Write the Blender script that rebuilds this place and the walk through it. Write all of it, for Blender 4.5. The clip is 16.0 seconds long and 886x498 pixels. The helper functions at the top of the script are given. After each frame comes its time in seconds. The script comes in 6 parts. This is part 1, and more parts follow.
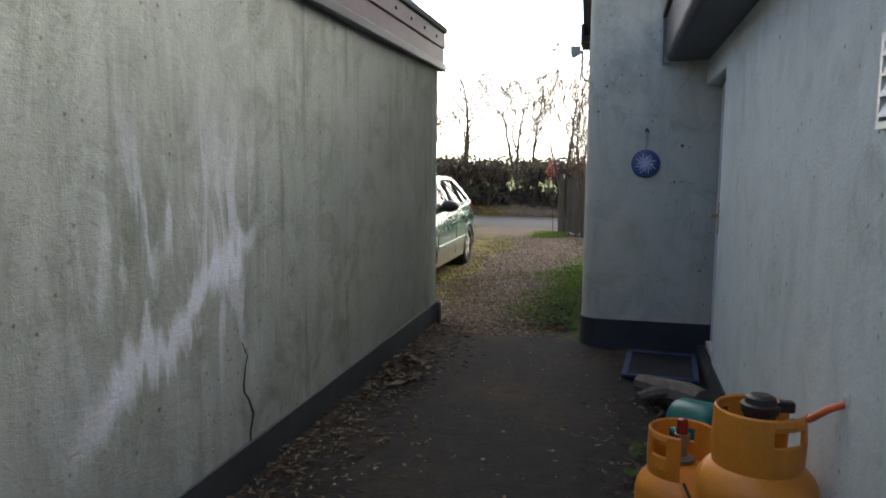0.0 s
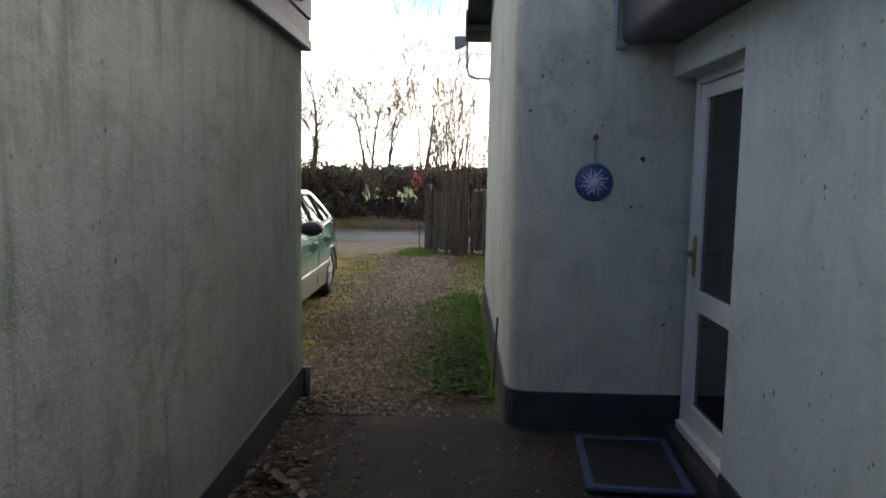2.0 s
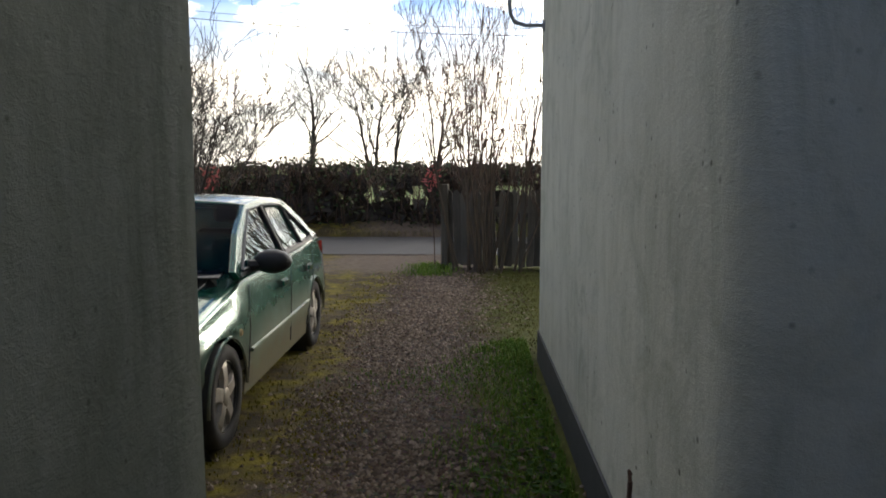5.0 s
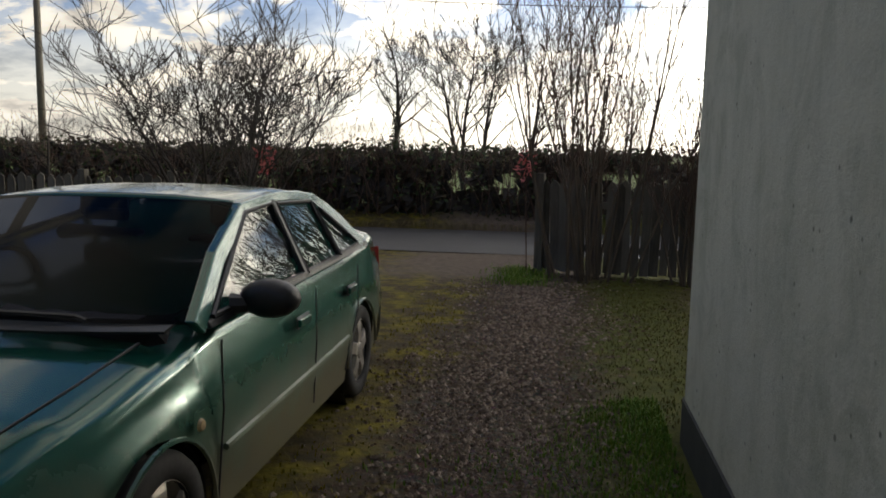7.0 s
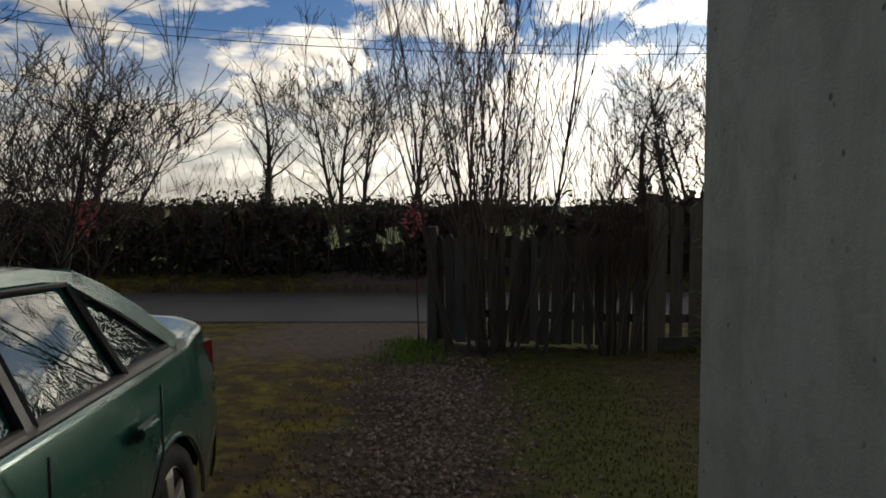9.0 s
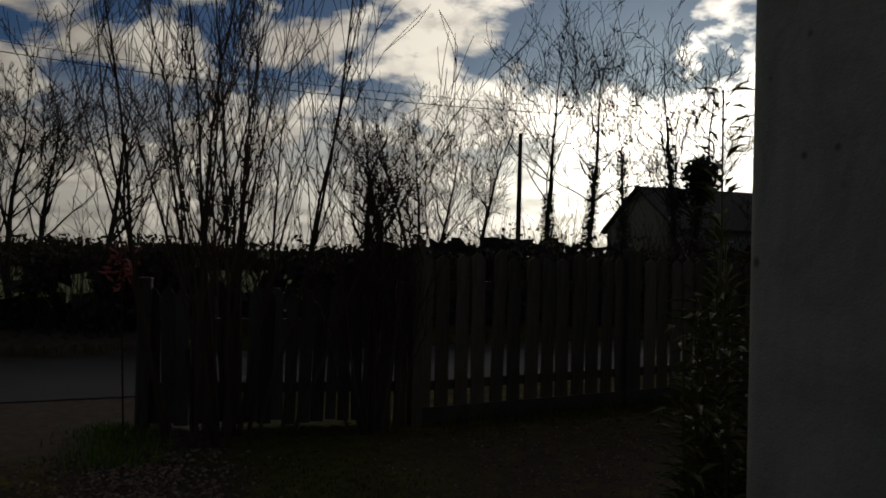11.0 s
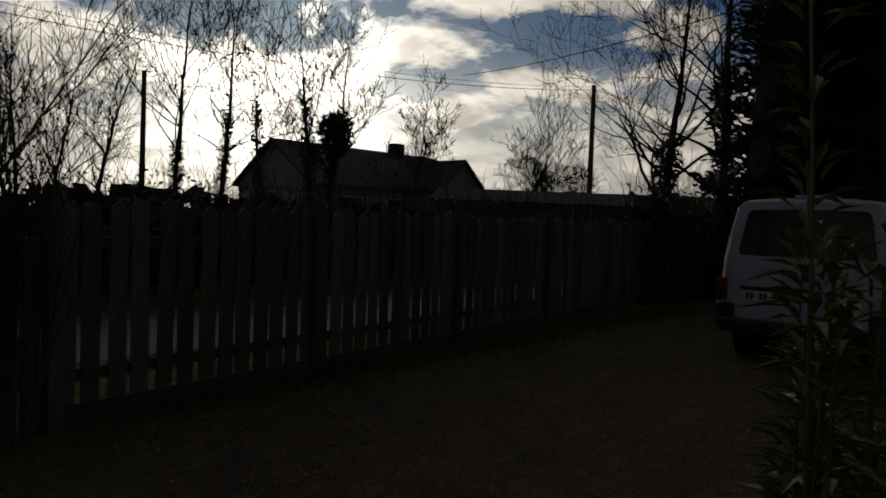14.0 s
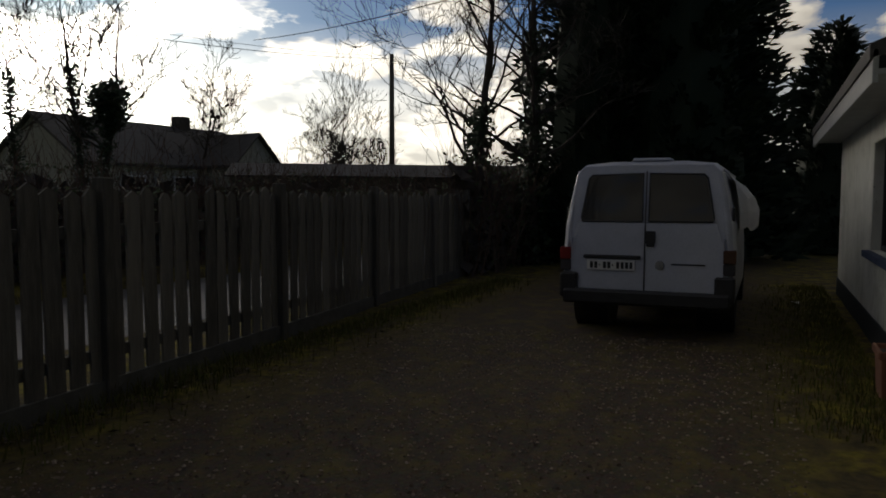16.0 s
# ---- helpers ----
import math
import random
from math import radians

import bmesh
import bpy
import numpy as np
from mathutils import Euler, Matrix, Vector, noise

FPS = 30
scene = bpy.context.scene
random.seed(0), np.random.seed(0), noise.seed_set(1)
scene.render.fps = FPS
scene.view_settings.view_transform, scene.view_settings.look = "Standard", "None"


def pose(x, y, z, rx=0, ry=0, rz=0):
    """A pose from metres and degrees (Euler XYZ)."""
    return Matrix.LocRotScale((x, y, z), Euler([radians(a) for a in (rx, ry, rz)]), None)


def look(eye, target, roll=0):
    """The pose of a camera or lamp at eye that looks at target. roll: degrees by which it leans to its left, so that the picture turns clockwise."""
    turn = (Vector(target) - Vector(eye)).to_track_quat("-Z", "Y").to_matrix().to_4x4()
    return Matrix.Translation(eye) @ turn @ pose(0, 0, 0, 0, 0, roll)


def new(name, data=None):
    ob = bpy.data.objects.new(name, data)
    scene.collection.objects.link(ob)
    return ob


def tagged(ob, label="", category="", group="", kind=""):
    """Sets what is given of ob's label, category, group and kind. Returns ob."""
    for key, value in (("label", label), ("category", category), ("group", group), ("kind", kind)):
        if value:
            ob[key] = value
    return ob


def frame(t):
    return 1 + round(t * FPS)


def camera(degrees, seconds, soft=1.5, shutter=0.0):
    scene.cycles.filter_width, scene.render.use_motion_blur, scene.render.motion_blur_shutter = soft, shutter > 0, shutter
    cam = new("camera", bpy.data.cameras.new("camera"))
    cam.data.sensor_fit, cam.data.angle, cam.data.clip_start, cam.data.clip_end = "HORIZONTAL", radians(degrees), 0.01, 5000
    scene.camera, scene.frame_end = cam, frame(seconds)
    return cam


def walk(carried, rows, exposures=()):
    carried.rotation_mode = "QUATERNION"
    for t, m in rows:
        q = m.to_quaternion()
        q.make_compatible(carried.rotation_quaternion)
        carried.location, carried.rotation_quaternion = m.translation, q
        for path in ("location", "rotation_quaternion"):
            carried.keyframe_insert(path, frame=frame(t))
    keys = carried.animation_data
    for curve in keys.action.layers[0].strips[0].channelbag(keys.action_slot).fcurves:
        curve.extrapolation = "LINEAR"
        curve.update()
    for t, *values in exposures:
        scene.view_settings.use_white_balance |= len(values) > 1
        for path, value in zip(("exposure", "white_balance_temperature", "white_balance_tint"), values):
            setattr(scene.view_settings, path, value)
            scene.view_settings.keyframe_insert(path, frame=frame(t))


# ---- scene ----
# ---- camera ----
cam = camera(61.0, 16.0, soft=1.8)
PATH = [
    (0, (0.277, 1.202, 1.546), (-0.172, 3.138, 1.318), 0.6),
    (0.5, (0.061, 1.546, 1.546), (-0.126, 3.519, 1.278), 0.6),
    (1, (-0.132, 2.098, 1.547), (-0.261, 4.086, 1.368), 1.4),
    (1.5, (-0.25, 2.549, 1.584), (-0.197, 4.537, 1.379), -0.4),
    (2, (-0.323, 3.016, 1.609), (-0.365, 5.005, 1.401), 1.1),
    (2.5, (-0.426, 3.504, 1.629), (-0.375, 5.495, 1.444), 0.3),
    (3, (-0.445, 4.01, 1.611), (-0.425, 6.003, 1.439), -0.1),
    (3.5, (-0.489, 4.543, 1.582), (-0.507, 6.535, 1.402), 2.3),
    (4, (-0.556, 5.037, 1.596), (-0.554, 7.023, 1.359), 2.2),
    (4.2, (-0.581, 5.202, 1.594), (-0.604, 7.192, 1.393), 1.1),
    (6.3, (-0.621, 7.396, 1.579), (-0.712, 9.371, 1.283), 0.1),
    (6.5, (-0.683, 7.603, 1.571), (-0.768, 9.577, 1.262), 2.3),
    (7, (-0.736, 7.928, 1.575), (-1.03, 9.89, 1.319), 1.0),
    (7.5, (-0.818, 8.233, 1.566), (-1.131, 10.191, 1.3), 0.5),
    (8, (-0.841, 8.631, 1.523), (-1.207, 10.587, 1.321), 0.8),
    (8.5, (-0.884, 9.102, 1.523), (-1.02, 11.092, 1.374), 1.4),
    (9, (-0.893, 9.577, 1.545), (-0.879, 11.574, 1.432), 0.0),
    (9.2, (-0.898, 9.735, 1.55), (-0.772, 11.729, 1.449), -1.0),
    (11.5, (-1.150, 11.300, 1.590), (-0.282, 13.102, 1.632), 3.2),
    (12, (-1.058, 11.571, 1.594), (-0.064, 13.304, 1.672), 4.2),
    (12.5, (-1.042, 11.808, 1.587), (0.192, 13.356, 1.872), 2.2),
    (13, (-1.000, 11.972, 1.568), (0.348, 13.442, 1.714), 2.3),
    (13.5, (-0.980, 12.108, 1.551), (0.352, 13.600, 1.552), 4.0),
    (14, (-0.946, 12.258, 1.536), (0.612, 13.509, 1.458), 2.1),
    (14.5, (-0.811, 12.461, 1.525), (0.938, 13.431, 1.527), 0.2),
    (15, (-0.653, 12.618, 1.534), (1.122, 13.537, 1.478), 0.6),
    (15.5, (-0.482, 12.920, 1.532), (1.343, 13.727, 1.402), 0.6),
    (16, (-0.258, 13.160, 1.531), (1.575, 13.948, 1.394), 0.0),
]
EXPOSURES = [(0, 1.57), (1.0, 1.62), (1.5, 1.42), (2.5, 1.08), (4.2, 0.78), (6.3, 0.05), (7.0, -0.27), (8.0, -0.5), (9.0, -1.08), (11.3, -3.1), (12.5, -3.2), (13.5, -3.15), (14.5, -2.7), (15.0, -2.1), (16.0, -1.8)]
walk(cam, [(t, look(eye, target, roll)) for t, eye, target, roll in PATH], EXPOSURES)

# ---- world and sun ----
SUN_AZ, SUN_EL = 38.5, 9.0
world = bpy.data.worlds.new("world")
scene.world = world
world.use_nodes = True


def link(nt, a, b):
    nt.links.new(a, b)


def node(nt, kind, **values):
    n = nt.nodes.new(kind)
    for key, v in values.items():
        if key in n.inputs:
            n.inputs[key].default_value = v
    return n


def math_node(nt, op, a, b=0.0, clamp=False):
    n = nt.nodes.new("ShaderNodeMath")
    n.operation, n.use_clamp = op, clamp
    for i, v in enumerate((a, b)):
        if isinstance(v, (int, float)):
            n.inputs[i].default_value = v
        else:
            link(nt, v, n.inputs[i])
    return n.outputs[0]


def ramp(nt, value, stops):
    n = nt.nodes.new("ShaderNodeValToRGB")
    e = n.color_ramp.elements
    while len(e) < len(stops):
        e.new(0.5)
    for el, (p, c) in zip(e, stops):
        el.position, el.color = p, (*c, 1) if len(c) == 3 else c
    link(nt, value, n.inputs[0])
    return n.outputs[0]


def mix_colour(nt, fac, a, b, mode="MIX"):
    n = nt.nodes.new("ShaderNodeMix")
    n.data_type, n.blend_type = "RGBA", mode
    for i, v in ((0, fac), (6, a), (7, b)):
        if isinstance(v, (int, float)):
            n.inputs[i].default_value = v
        elif isinstance(v, tuple):
            n.inputs[i].default_value = (*v, 1)
        else:
            link(nt, v, n.inputs[i])
    return n.outputs[2]


def noise_node(nt, vec, scale, detail=4, rough=0.55, dist=0.0):
    n = node(nt, "ShaderNodeTexNoise", Scale=scale, Detail=detail, Roughness=rough, Distortion=dist)
    if vec is not None:
        link(nt, vec, n.inputs["Vector"])
    return n.outputs["Fac"]


def build_sky():
    nt = world.node_tree
    nt.nodes.clear()
    out = nt.nodes.new("ShaderNodeOutputWorld")
    bg = nt.nodes.new("ShaderNodeBackground")
    sky = nt.nodes.new("ShaderNodeTexSky")
    sky.sky_type, sky.sun_disc = "NISHITA", False
    sky.sun_elevation, sky.sun_rotation = radians(SUN_EL), radians(SUN_AZ)
    sky.air_density, sky.dust_density, sky.ozone_density = 1.0, 1.2, 1.5
    co = nt.nodes.new("ShaderNodeTexCoord").outputs["Generated"]
    sep = nt.nodes.new("ShaderNodeSeparateXYZ")
    link(nt, co, sep.inputs[0])
    up = math_node(nt, "MAXIMUM", sep.outputs[2], 0.0)
    flat = math_node(nt, "ADD", up, 0.24)
    comb = nt.nodes.new("ShaderNodeCombineXYZ")
    link(nt, math_node(nt, "DIVIDE", sep.outputs[0], flat), comb.inputs[0])
    link(nt, math_node(nt, "DIVIDE", sep.outputs[1], flat), comb.inputs[1])
    big = noise_node(nt, comb.outputs[0], 2.3, 9, 0.58, 0.3)
    cover = ramp(nt, big, [(0.45, (0, 0, 0)), (0.53, (1, 1, 1))])
    fine = noise_node(nt, comb.outputs[0], 4.0, 7, 0.6, 0.3)
    body = ramp(nt, fine, [(0.36, (0.56, 0.54, 0.52)), (0.56, (1.0, 0.97, 0.91))])
    # forward scattering: cloud is brighter and warmer towards the sun
    sun_dir = Vector((math.sin(radians(SUN_AZ)) * math.cos(radians(SUN_EL)), math.cos(radians(SUN_AZ)) * math.cos(radians(SUN_EL)), math.sin(radians(SUN_EL))))
    dot = nt.nodes.new("ShaderNodeVectorMath")
    dot.operation = "DOT_PRODUCT"
    link(nt, co, dot.inputs[0])
    dot.inputs[1].default_value = sun_dir
    near = math_node(nt, "MAXIMUM", dot.outputs["Value"], 0.0)
    glow = math_node(nt, "ADD", math_node(nt, "MULTIPLY", math_node(nt, "POWER", near, 4), 5.0), math_node(nt, "MULTIPLY", math_node(nt, "POWER", near, 120), 26.0))
    glow = math_node(nt, "ADD", glow, math_node(nt, "MAXIMUM", math_node(nt, "SUBTRACT", math_node(nt, "ADD", math_node(nt, "MULTIPLY", dot.outputs["Value"], 0.58), 0.91), math_node(nt, "MULTIPLY", up, 0.45)), 0.2))
    lit = nt.nodes.new("ShaderNodeVectorMath")
    lit.operation = "SCALE"
    link(nt, mix_colour(nt, 1.0, body, (CLOUD, CLOUD * 0.95, CLOUD * 0.86), "MULTIPLY"), lit.inputs[0])
    link(nt, glow, lit.inputs["Scale"])
    skyc = mix_colour(nt, 1.0, sky.outputs[0], (0.72, 1.10, 1.88), "MULTIPLY")
    # haze low down
    haze = ramp(nt, up, [(0.0, (0.95, 0.95, 0.95)), (0.10, (0.75, 0.75, 0.75)), (0.22, (0, 0, 0))])
    fac = math_node(nt, "MAXIMUM", math_node(nt, "MULTIPLY", haze, 0.85), cover)
    link(nt, mix_colour(nt, fac, skyc, lit.outputs[0]), bg.inputs[0])
    bg.inputs[1].default_value = SKY
    link(nt, bg.outputs[0], out.inputs[0])


SKY, CLOUD = 0.12, 10.5
build_sky()
sun = new("sun", bpy.data.lights.new("sun", "SUN"))
sun.data.energy, sun.data.angle, sun.data.color = 1.1, radians(3), (1.0, 0.88, 0.72)
sun.matrix_world = look((0, 0, 0), (-math.sin(radians(SUN_AZ)), -math.cos(radians(SUN_AZ)), -math.tan(radians(SUN_EL))))

# ---- materials ----


def material(name, rough=0.8, metal=0.0, spec=None):
    m = bpy.data.materials.new(name)
    m.use_nodes = True
    b = m.node_tree.nodes["Principled BSDF"]
    b.inputs["Roughness"].default_value, b.inputs["Metallic"].default_value = rough, metal
    if spec is not None:
        b.inputs["Specular IOR Level"].default_value = spec
    return m, m.node_tree, b


def coords(nt):
    return nt.nodes.new("ShaderNodeTexCoord").outputs["Object"]


def bump(nt, b, height, strength=0.4, distance=0.01):
    n = node(nt, "ShaderNodeBump", Strength=strength, Distance=distance)
    link(nt, height, n.inputs["Height"])
    link(nt, n.outputs[0], b.inputs["Normal"])


def mottled(name, dark, light, scale=8.0, rough=0.8, grain=60.0, relief=0.3, metal=0.0, stretch=(1, 1, 1), per_object=0.0, spec=None, depth=0.006):
    """A surface that varies at two scales between two colours, with fine relief."""
    m, nt, b = material(name, rough, metal, spec)
    mp = nt.nodes.new("ShaderNodeMapping")
    mp.inputs["Scale"].default_value = stretch
    link(nt, coords(nt), mp.inputs[0])
    a = noise_node(nt, mp.outputs[0], scale, 5, 0.6)
    g = noise_node(nt, mp.outputs[0], grain, 3, 0.6)
    f = math_node(nt, "ADD", math_node(nt, "MULTIPLY", a, 0.65), math_node(nt, "MULTIPLY", g, 0.35))
    if per_object:
        r = nt.nodes.new("ShaderNodeObjectInfo").outputs["Random"]
        f = math_node(nt, "ADD", f, math_node(nt, "MULTIPLY", math_node(nt, "SUBTRACT", r, 0.5), per_object))
    link(nt, ramp(nt, f, [(0.3, dark), (0.7, light)]), b.inputs["Base Color"])
    link(nt, ramp(nt, g, [(0.2, (rough * 0.8,) * 3), (0.8, (min(1, rough * 1.15),) * 3)]), b.inputs["Roughness"])
    bump(nt, b, f, relief, depth)
    return m


def island(name, colours, rough=0.8, spec=0.3):
    """Many small pieces in one mesh, each of its own shade."""
    m, nt, b = material(name, rough, 0.0, spec)
    r = nt.nodes.new("ShaderNodeNewGeometry").outputs["Random Per Island"]
    n = len(colours)
    link(nt, ramp(nt, r, [(i / (n - 1), c) for i, c in enumerate(colours)]), b.inputs["Base Color"])
    return m


def rendered_wall(name, tint, light, dirt, white=False):
    """Rough-cast painted render with streaks running down, greenish stains, small black specks and patches of bloom."""
    m, nt, b = material(name, 0.9, 0.0, 0.25)
    co = coords(nt)
    streak = nt.nodes.new("ShaderNodeMapping")
    streak.inputs["Scale"].default_value = (1.6, 1.6, 0.3)
    link(nt, co, streak.inputs[0])
    s = noise_node(nt, streak.outputs[0], 2.2, 7, 0.68, 1.2)
    patch = noise_node(nt, co, 0.9, 5, 0.6)
    grain = noise_node(nt, co, 170, 2, 0.7)
    lumps = noise_node(nt, co, 38, 4, 0.65)
    base = ramp(nt, s, [(0.30, dirt), (0.47, tint), (0.72, light)])
    run = nt.nodes.new("ShaderNodeMapping")
    run.inputs["Scale"].default_value = (7.0, 7.0, 0.35)
    link(nt, co, run.inputs[0])
    runs = ramp(nt, noise_node(nt, run.outputs[0], 1.3, 5, 0.6, 0.4), [(0.52, (0, 0, 0)), (0.70, (0.85,) * 3 if white else (0.22,) * 3)])
    base = mix_colour(nt, math_node(nt, "MULTIPLY", runs, ramp(nt, patch, [(0.35, (1, 1, 1)), (0.6, (0.15, 0.15, 0.15))])), base, tuple(c * 0.62 for c in dirt))
    damp = ramp(nt, noise_node(nt, co, 3.2, 8, 0.75, 0.8), [(0.47, (0, 0, 0)), (0.66, (0.7, 0.7, 0.7))])
    base = mix_colour(nt, damp, base, tuple(c * 0.8 for c in dirt))
    base = mix_colour(nt, ramp(nt, patch, [(0.4, (0, 0, 0)), (0.7, (0.6, 0.6, 0.6))]), base, light)
    vor = node(nt, "ShaderNodeTexVoronoi", Scale=5.5, Randomness=1.0)
    link(nt, co, vor.inputs["Vector"])
    speck = ramp(nt, vor.outputs["Distance"], [(0.035, (1, 1, 1)), (0.075, (0, 0, 0))])
    keep = ramp(nt, noise_node(nt, co, 1.4, 3), [(0.44, (0, 0, 0)), (0.54, (0.85, 0.85, 0.85))])
    base = mix_colour(nt, math_node(nt, "MULTIPLY", speck, keep), base, (0.05, 0.05, 0.045))
    vor2 = node(nt, "ShaderNodeTexVoronoi", Scale=15.0, Randomness=1.0)
    link(nt, co, vor2.inputs["Vector"])
    speck2 = ramp(nt, vor2.outputs["Distance"], [(0.06, (1, 1, 1)), (0.16, (0, 0, 0))])
    keep2 = ramp(nt, noise_node(nt, co, 2.3, 4, 0.7), [(0.47, (0, 0, 0)), (0.56, (0.8, 0.8, 0.8))])
    base = mix_colour(nt, math_node(nt, "MULTIPLY", speck2, keep2), base, (0.09, 0.09, 0.075))
    if white:
        sep = nt.nodes.new("ShaderNodeSeparateXYZ")
        link(nt, co, sep.inputs[0])
        drip = nt.nodes.new("ShaderNodeMapping")
        drip.inputs["Scale"].default_value = (1.0, 2.6, 0.7)
        link(nt, co, drip.inputs[0])
        d = ramp(nt, noise_node(nt, drip.outputs[0], 2.1, 5, 0.55, 1.2), [(0.50, (0, 0, 0)), (0.60, (1, 1, 1))])
        window = math_node(nt, "MULTIPLY", ramp(nt, math_node(nt, "ABSOLUTE", math_node(nt, "SUBTRACT", sep.outputs[1], 3.9)), [(0.4, (1, 1, 1)), (0.85, (0, 0, 0))]),
                           ramp(nt, math_node(nt, "ABSOLUTE", math_node(nt, "SUBTRACT", sep.outputs[2], 1.10)), [(0.25, (1, 1, 1)), (0.75, (0, 0, 0))]))
        base = mix_colour(nt, math_node(nt, "MULTIPLY", math_node(nt, "MULTIPLY", d, window), 0.55), base, (0.66, 0.68, 0.74))
    if white:
        slope = math_node(nt, "ADD", math_node(nt, "MULTIPLY", math_node(nt, "SUBTRACT", sep.outputs[1], 3.3), 0.36), 0.70)
        smear_co = nt.nodes.new("ShaderNodeMapping")
        smear_co.inputs["Scale"].default_value = (1.0, 2.4, 0.7)
        link(nt, co, smear_co.inputs[0])
        off = math_node(nt, "MULTIPLY", math_node(nt, "SUBTRACT", noise_node(nt, smear_co.outputs[0], 1.9, 4, 0.55, 0.8), 0.5), 0.75)
        away = math_node(nt, "ABSOLUTE", math_node(nt, "ADD", math_node(nt, "SUBTRACT", sep.outputs[2], slope), off))
        smear = ramp(nt, away, [(0.03, (1, 1, 1)), (0.11, (0, 0, 0))])
        reach = ramp(nt, math_node(nt, "ABSOLUTE", math_node(nt, "SUBTRACT", sep.outputs[1], 3.88)), [(0.45, (1, 1, 1)), (0.72, (0, 0, 0))])
        base = mix_colour(nt, math_node(nt, "MULTIPLY", math_node(nt, "MULTIPLY", smear, reach), 0.85), base, (0.70, 0.72, 0.78))
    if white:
        # grey-green darkening in upright tongues over the end of the wall by the drive
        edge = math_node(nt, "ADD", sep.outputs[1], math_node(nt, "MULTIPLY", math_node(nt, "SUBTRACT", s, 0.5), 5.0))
        end_tint = math_node(nt, "DIVIDE", math_node(nt, "SUBTRACT", edge, 4.4), 2.4, True)
        base = mix_colour(nt, math_node(nt, "MULTIPLY", end_tint, 0.5), base, (0.105, 0.115, 0.082))
    link(nt, base, b.inputs["Base Color"])
    trowel = nt.nodes.new("ShaderNodeMapping")
    trowel.inputs["Scale"].default_value = (1.0, 1.0, 2.2)
    link(nt, co, trowel.inputs[0])
    coarse = noise_node(nt, trowel.outputs[0], 15, 5, 0.7, 0.4)
    h = math_node(nt, "ADD", math_node(nt, "MULTIPLY", lumps, 0.5), math_node(nt, "ADD", math_node(nt, "MULTIPLY", grain, 0.3), math_node(nt, "MULTIPLY", coarse, 0.7 if white else 0.5)))
    bump(nt, b, h, 0.65 if white else 0.6, 0.012 if white else 0.009)
    return m


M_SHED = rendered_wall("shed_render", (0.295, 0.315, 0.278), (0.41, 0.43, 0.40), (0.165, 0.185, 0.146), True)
M_HOUSE = rendered_wall("house_render", (0.46, 0.475, 0.405), (0.535, 0.55, 0.475), (0.355, 0.372, 0.30))
M_WING = rendered_wall("wing_render", (0.50, 0.565, 0.562), (0.57, 0.63, 0.63), (0.44, 0.495, 0.485))
M_FRONT = rendered_wall("front_render", (0.60, 0.60, 0.54), (0.70, 0.70, 0.64), (0.46, 0.46, 0.40))
M_PLINTH = mottled("plinth_paint", (0.012, 0.016, 0.020), (0.035, 0.042, 0.046), 6, 0.75, 80, 0.5)
M_FASCIA = mottled("fascia_paint", (0.055, 0.030, 0.034), (0.10, 0.062, 0.066), 5, 0.5, 60, 0.25)
M_EAVE = mottled("eave_paint", (0.05, 0.045, 0.055), (0.085, 0.078, 0.092), 5, 0.55, 60, 0.2)
M_DARK = mottled("dark_board", (0.018, 0.016, 0.018), (0.04, 0.036, 0.04), 5, 0.45, 60, 0.25)
M_FELT = mottled("roof_felt", (0.03, 0.028, 0.03), (0.07, 0.062, 0.06), 4, 0.9, 120, 0.5)
M_TILE = mottled("roof_tile", (0.035, 0.034, 0.036), (0.08, 0.075, 0.07), 3, 0.8, 60, 0.5, per_object=0.2)
M_PVC = mottled("white_pvc", (0.62, 0.62, 0.60), (0.76, 0.76, 0.75), 3, 0.35, 40, 0.1)
M_BRASS = mottled("brass", (0.35, 0.24, 0.08), (0.55, 0.40, 0.16), 10, 0.35, 80, 0.15, metal=1.0)
M_STEEL = mottled("dull_steel", (0.22, 0.22, 0.22), (0.40, 0.40, 0.40), 8, 0.45, 90, 0.2, metal=1.0)
M_RUST = mottled("rusty_iron", (0.06, 0.035, 0.025), (0.15, 0.08, 0.05), 14, 0.85, 90, 0.4)
M_BLACK = mottled("black_plastic", (0.010, 0.010, 0.011), (0.025, 0.025, 0.027), 9, 0.45, 90, 0.2)
M_RUBBER = mottled("tyre_rubber", (0.012, 0.012, 0.012), (0.035, 0.033, 0.030), 9, 0.85, 60, 0.4)
M_GREY = mottled("grey_plastic", (0.22, 0.23, 0.24), (0.34, 0.35, 0.36), 6, 0.5, 70, 0.15)
M_ORANGE = mottled("orange_enamel", (0.55, 0.19, 0.018), (0.72, 0.29, 0.035), 5, 0.38, 70, 0.12)
M_HOSE = mottled("orange_hose", (0.62, 0.12, 0.05), (0.75, 0.18, 0.08), 12, 0.5, 70, 0.1)
M_TEAL = mottled("green_plastic", (0.015, 0.14, 0.12), (0.03, 0.21, 0.18), 7, 0.4, 70, 0.15)
M_SACK = mottled("weathered_log", (0.06, 0.052, 0.043), (0.19, 0.16, 0.13), 6, 0.85, 40, 0.5, stretch=(3, 0.6, 3))
M_MAT = mottled("blue_mat", (0.02, 0.035, 0.075), (0.05, 0.075, 0.14), 9, 0.9, 120, 0.6)
M_PLAQUE = mottled("blue_glaze", (0.022, 0.045, 0.14), (0.045, 0.085, 0.24), 8, 0.3, 60, 0.1)
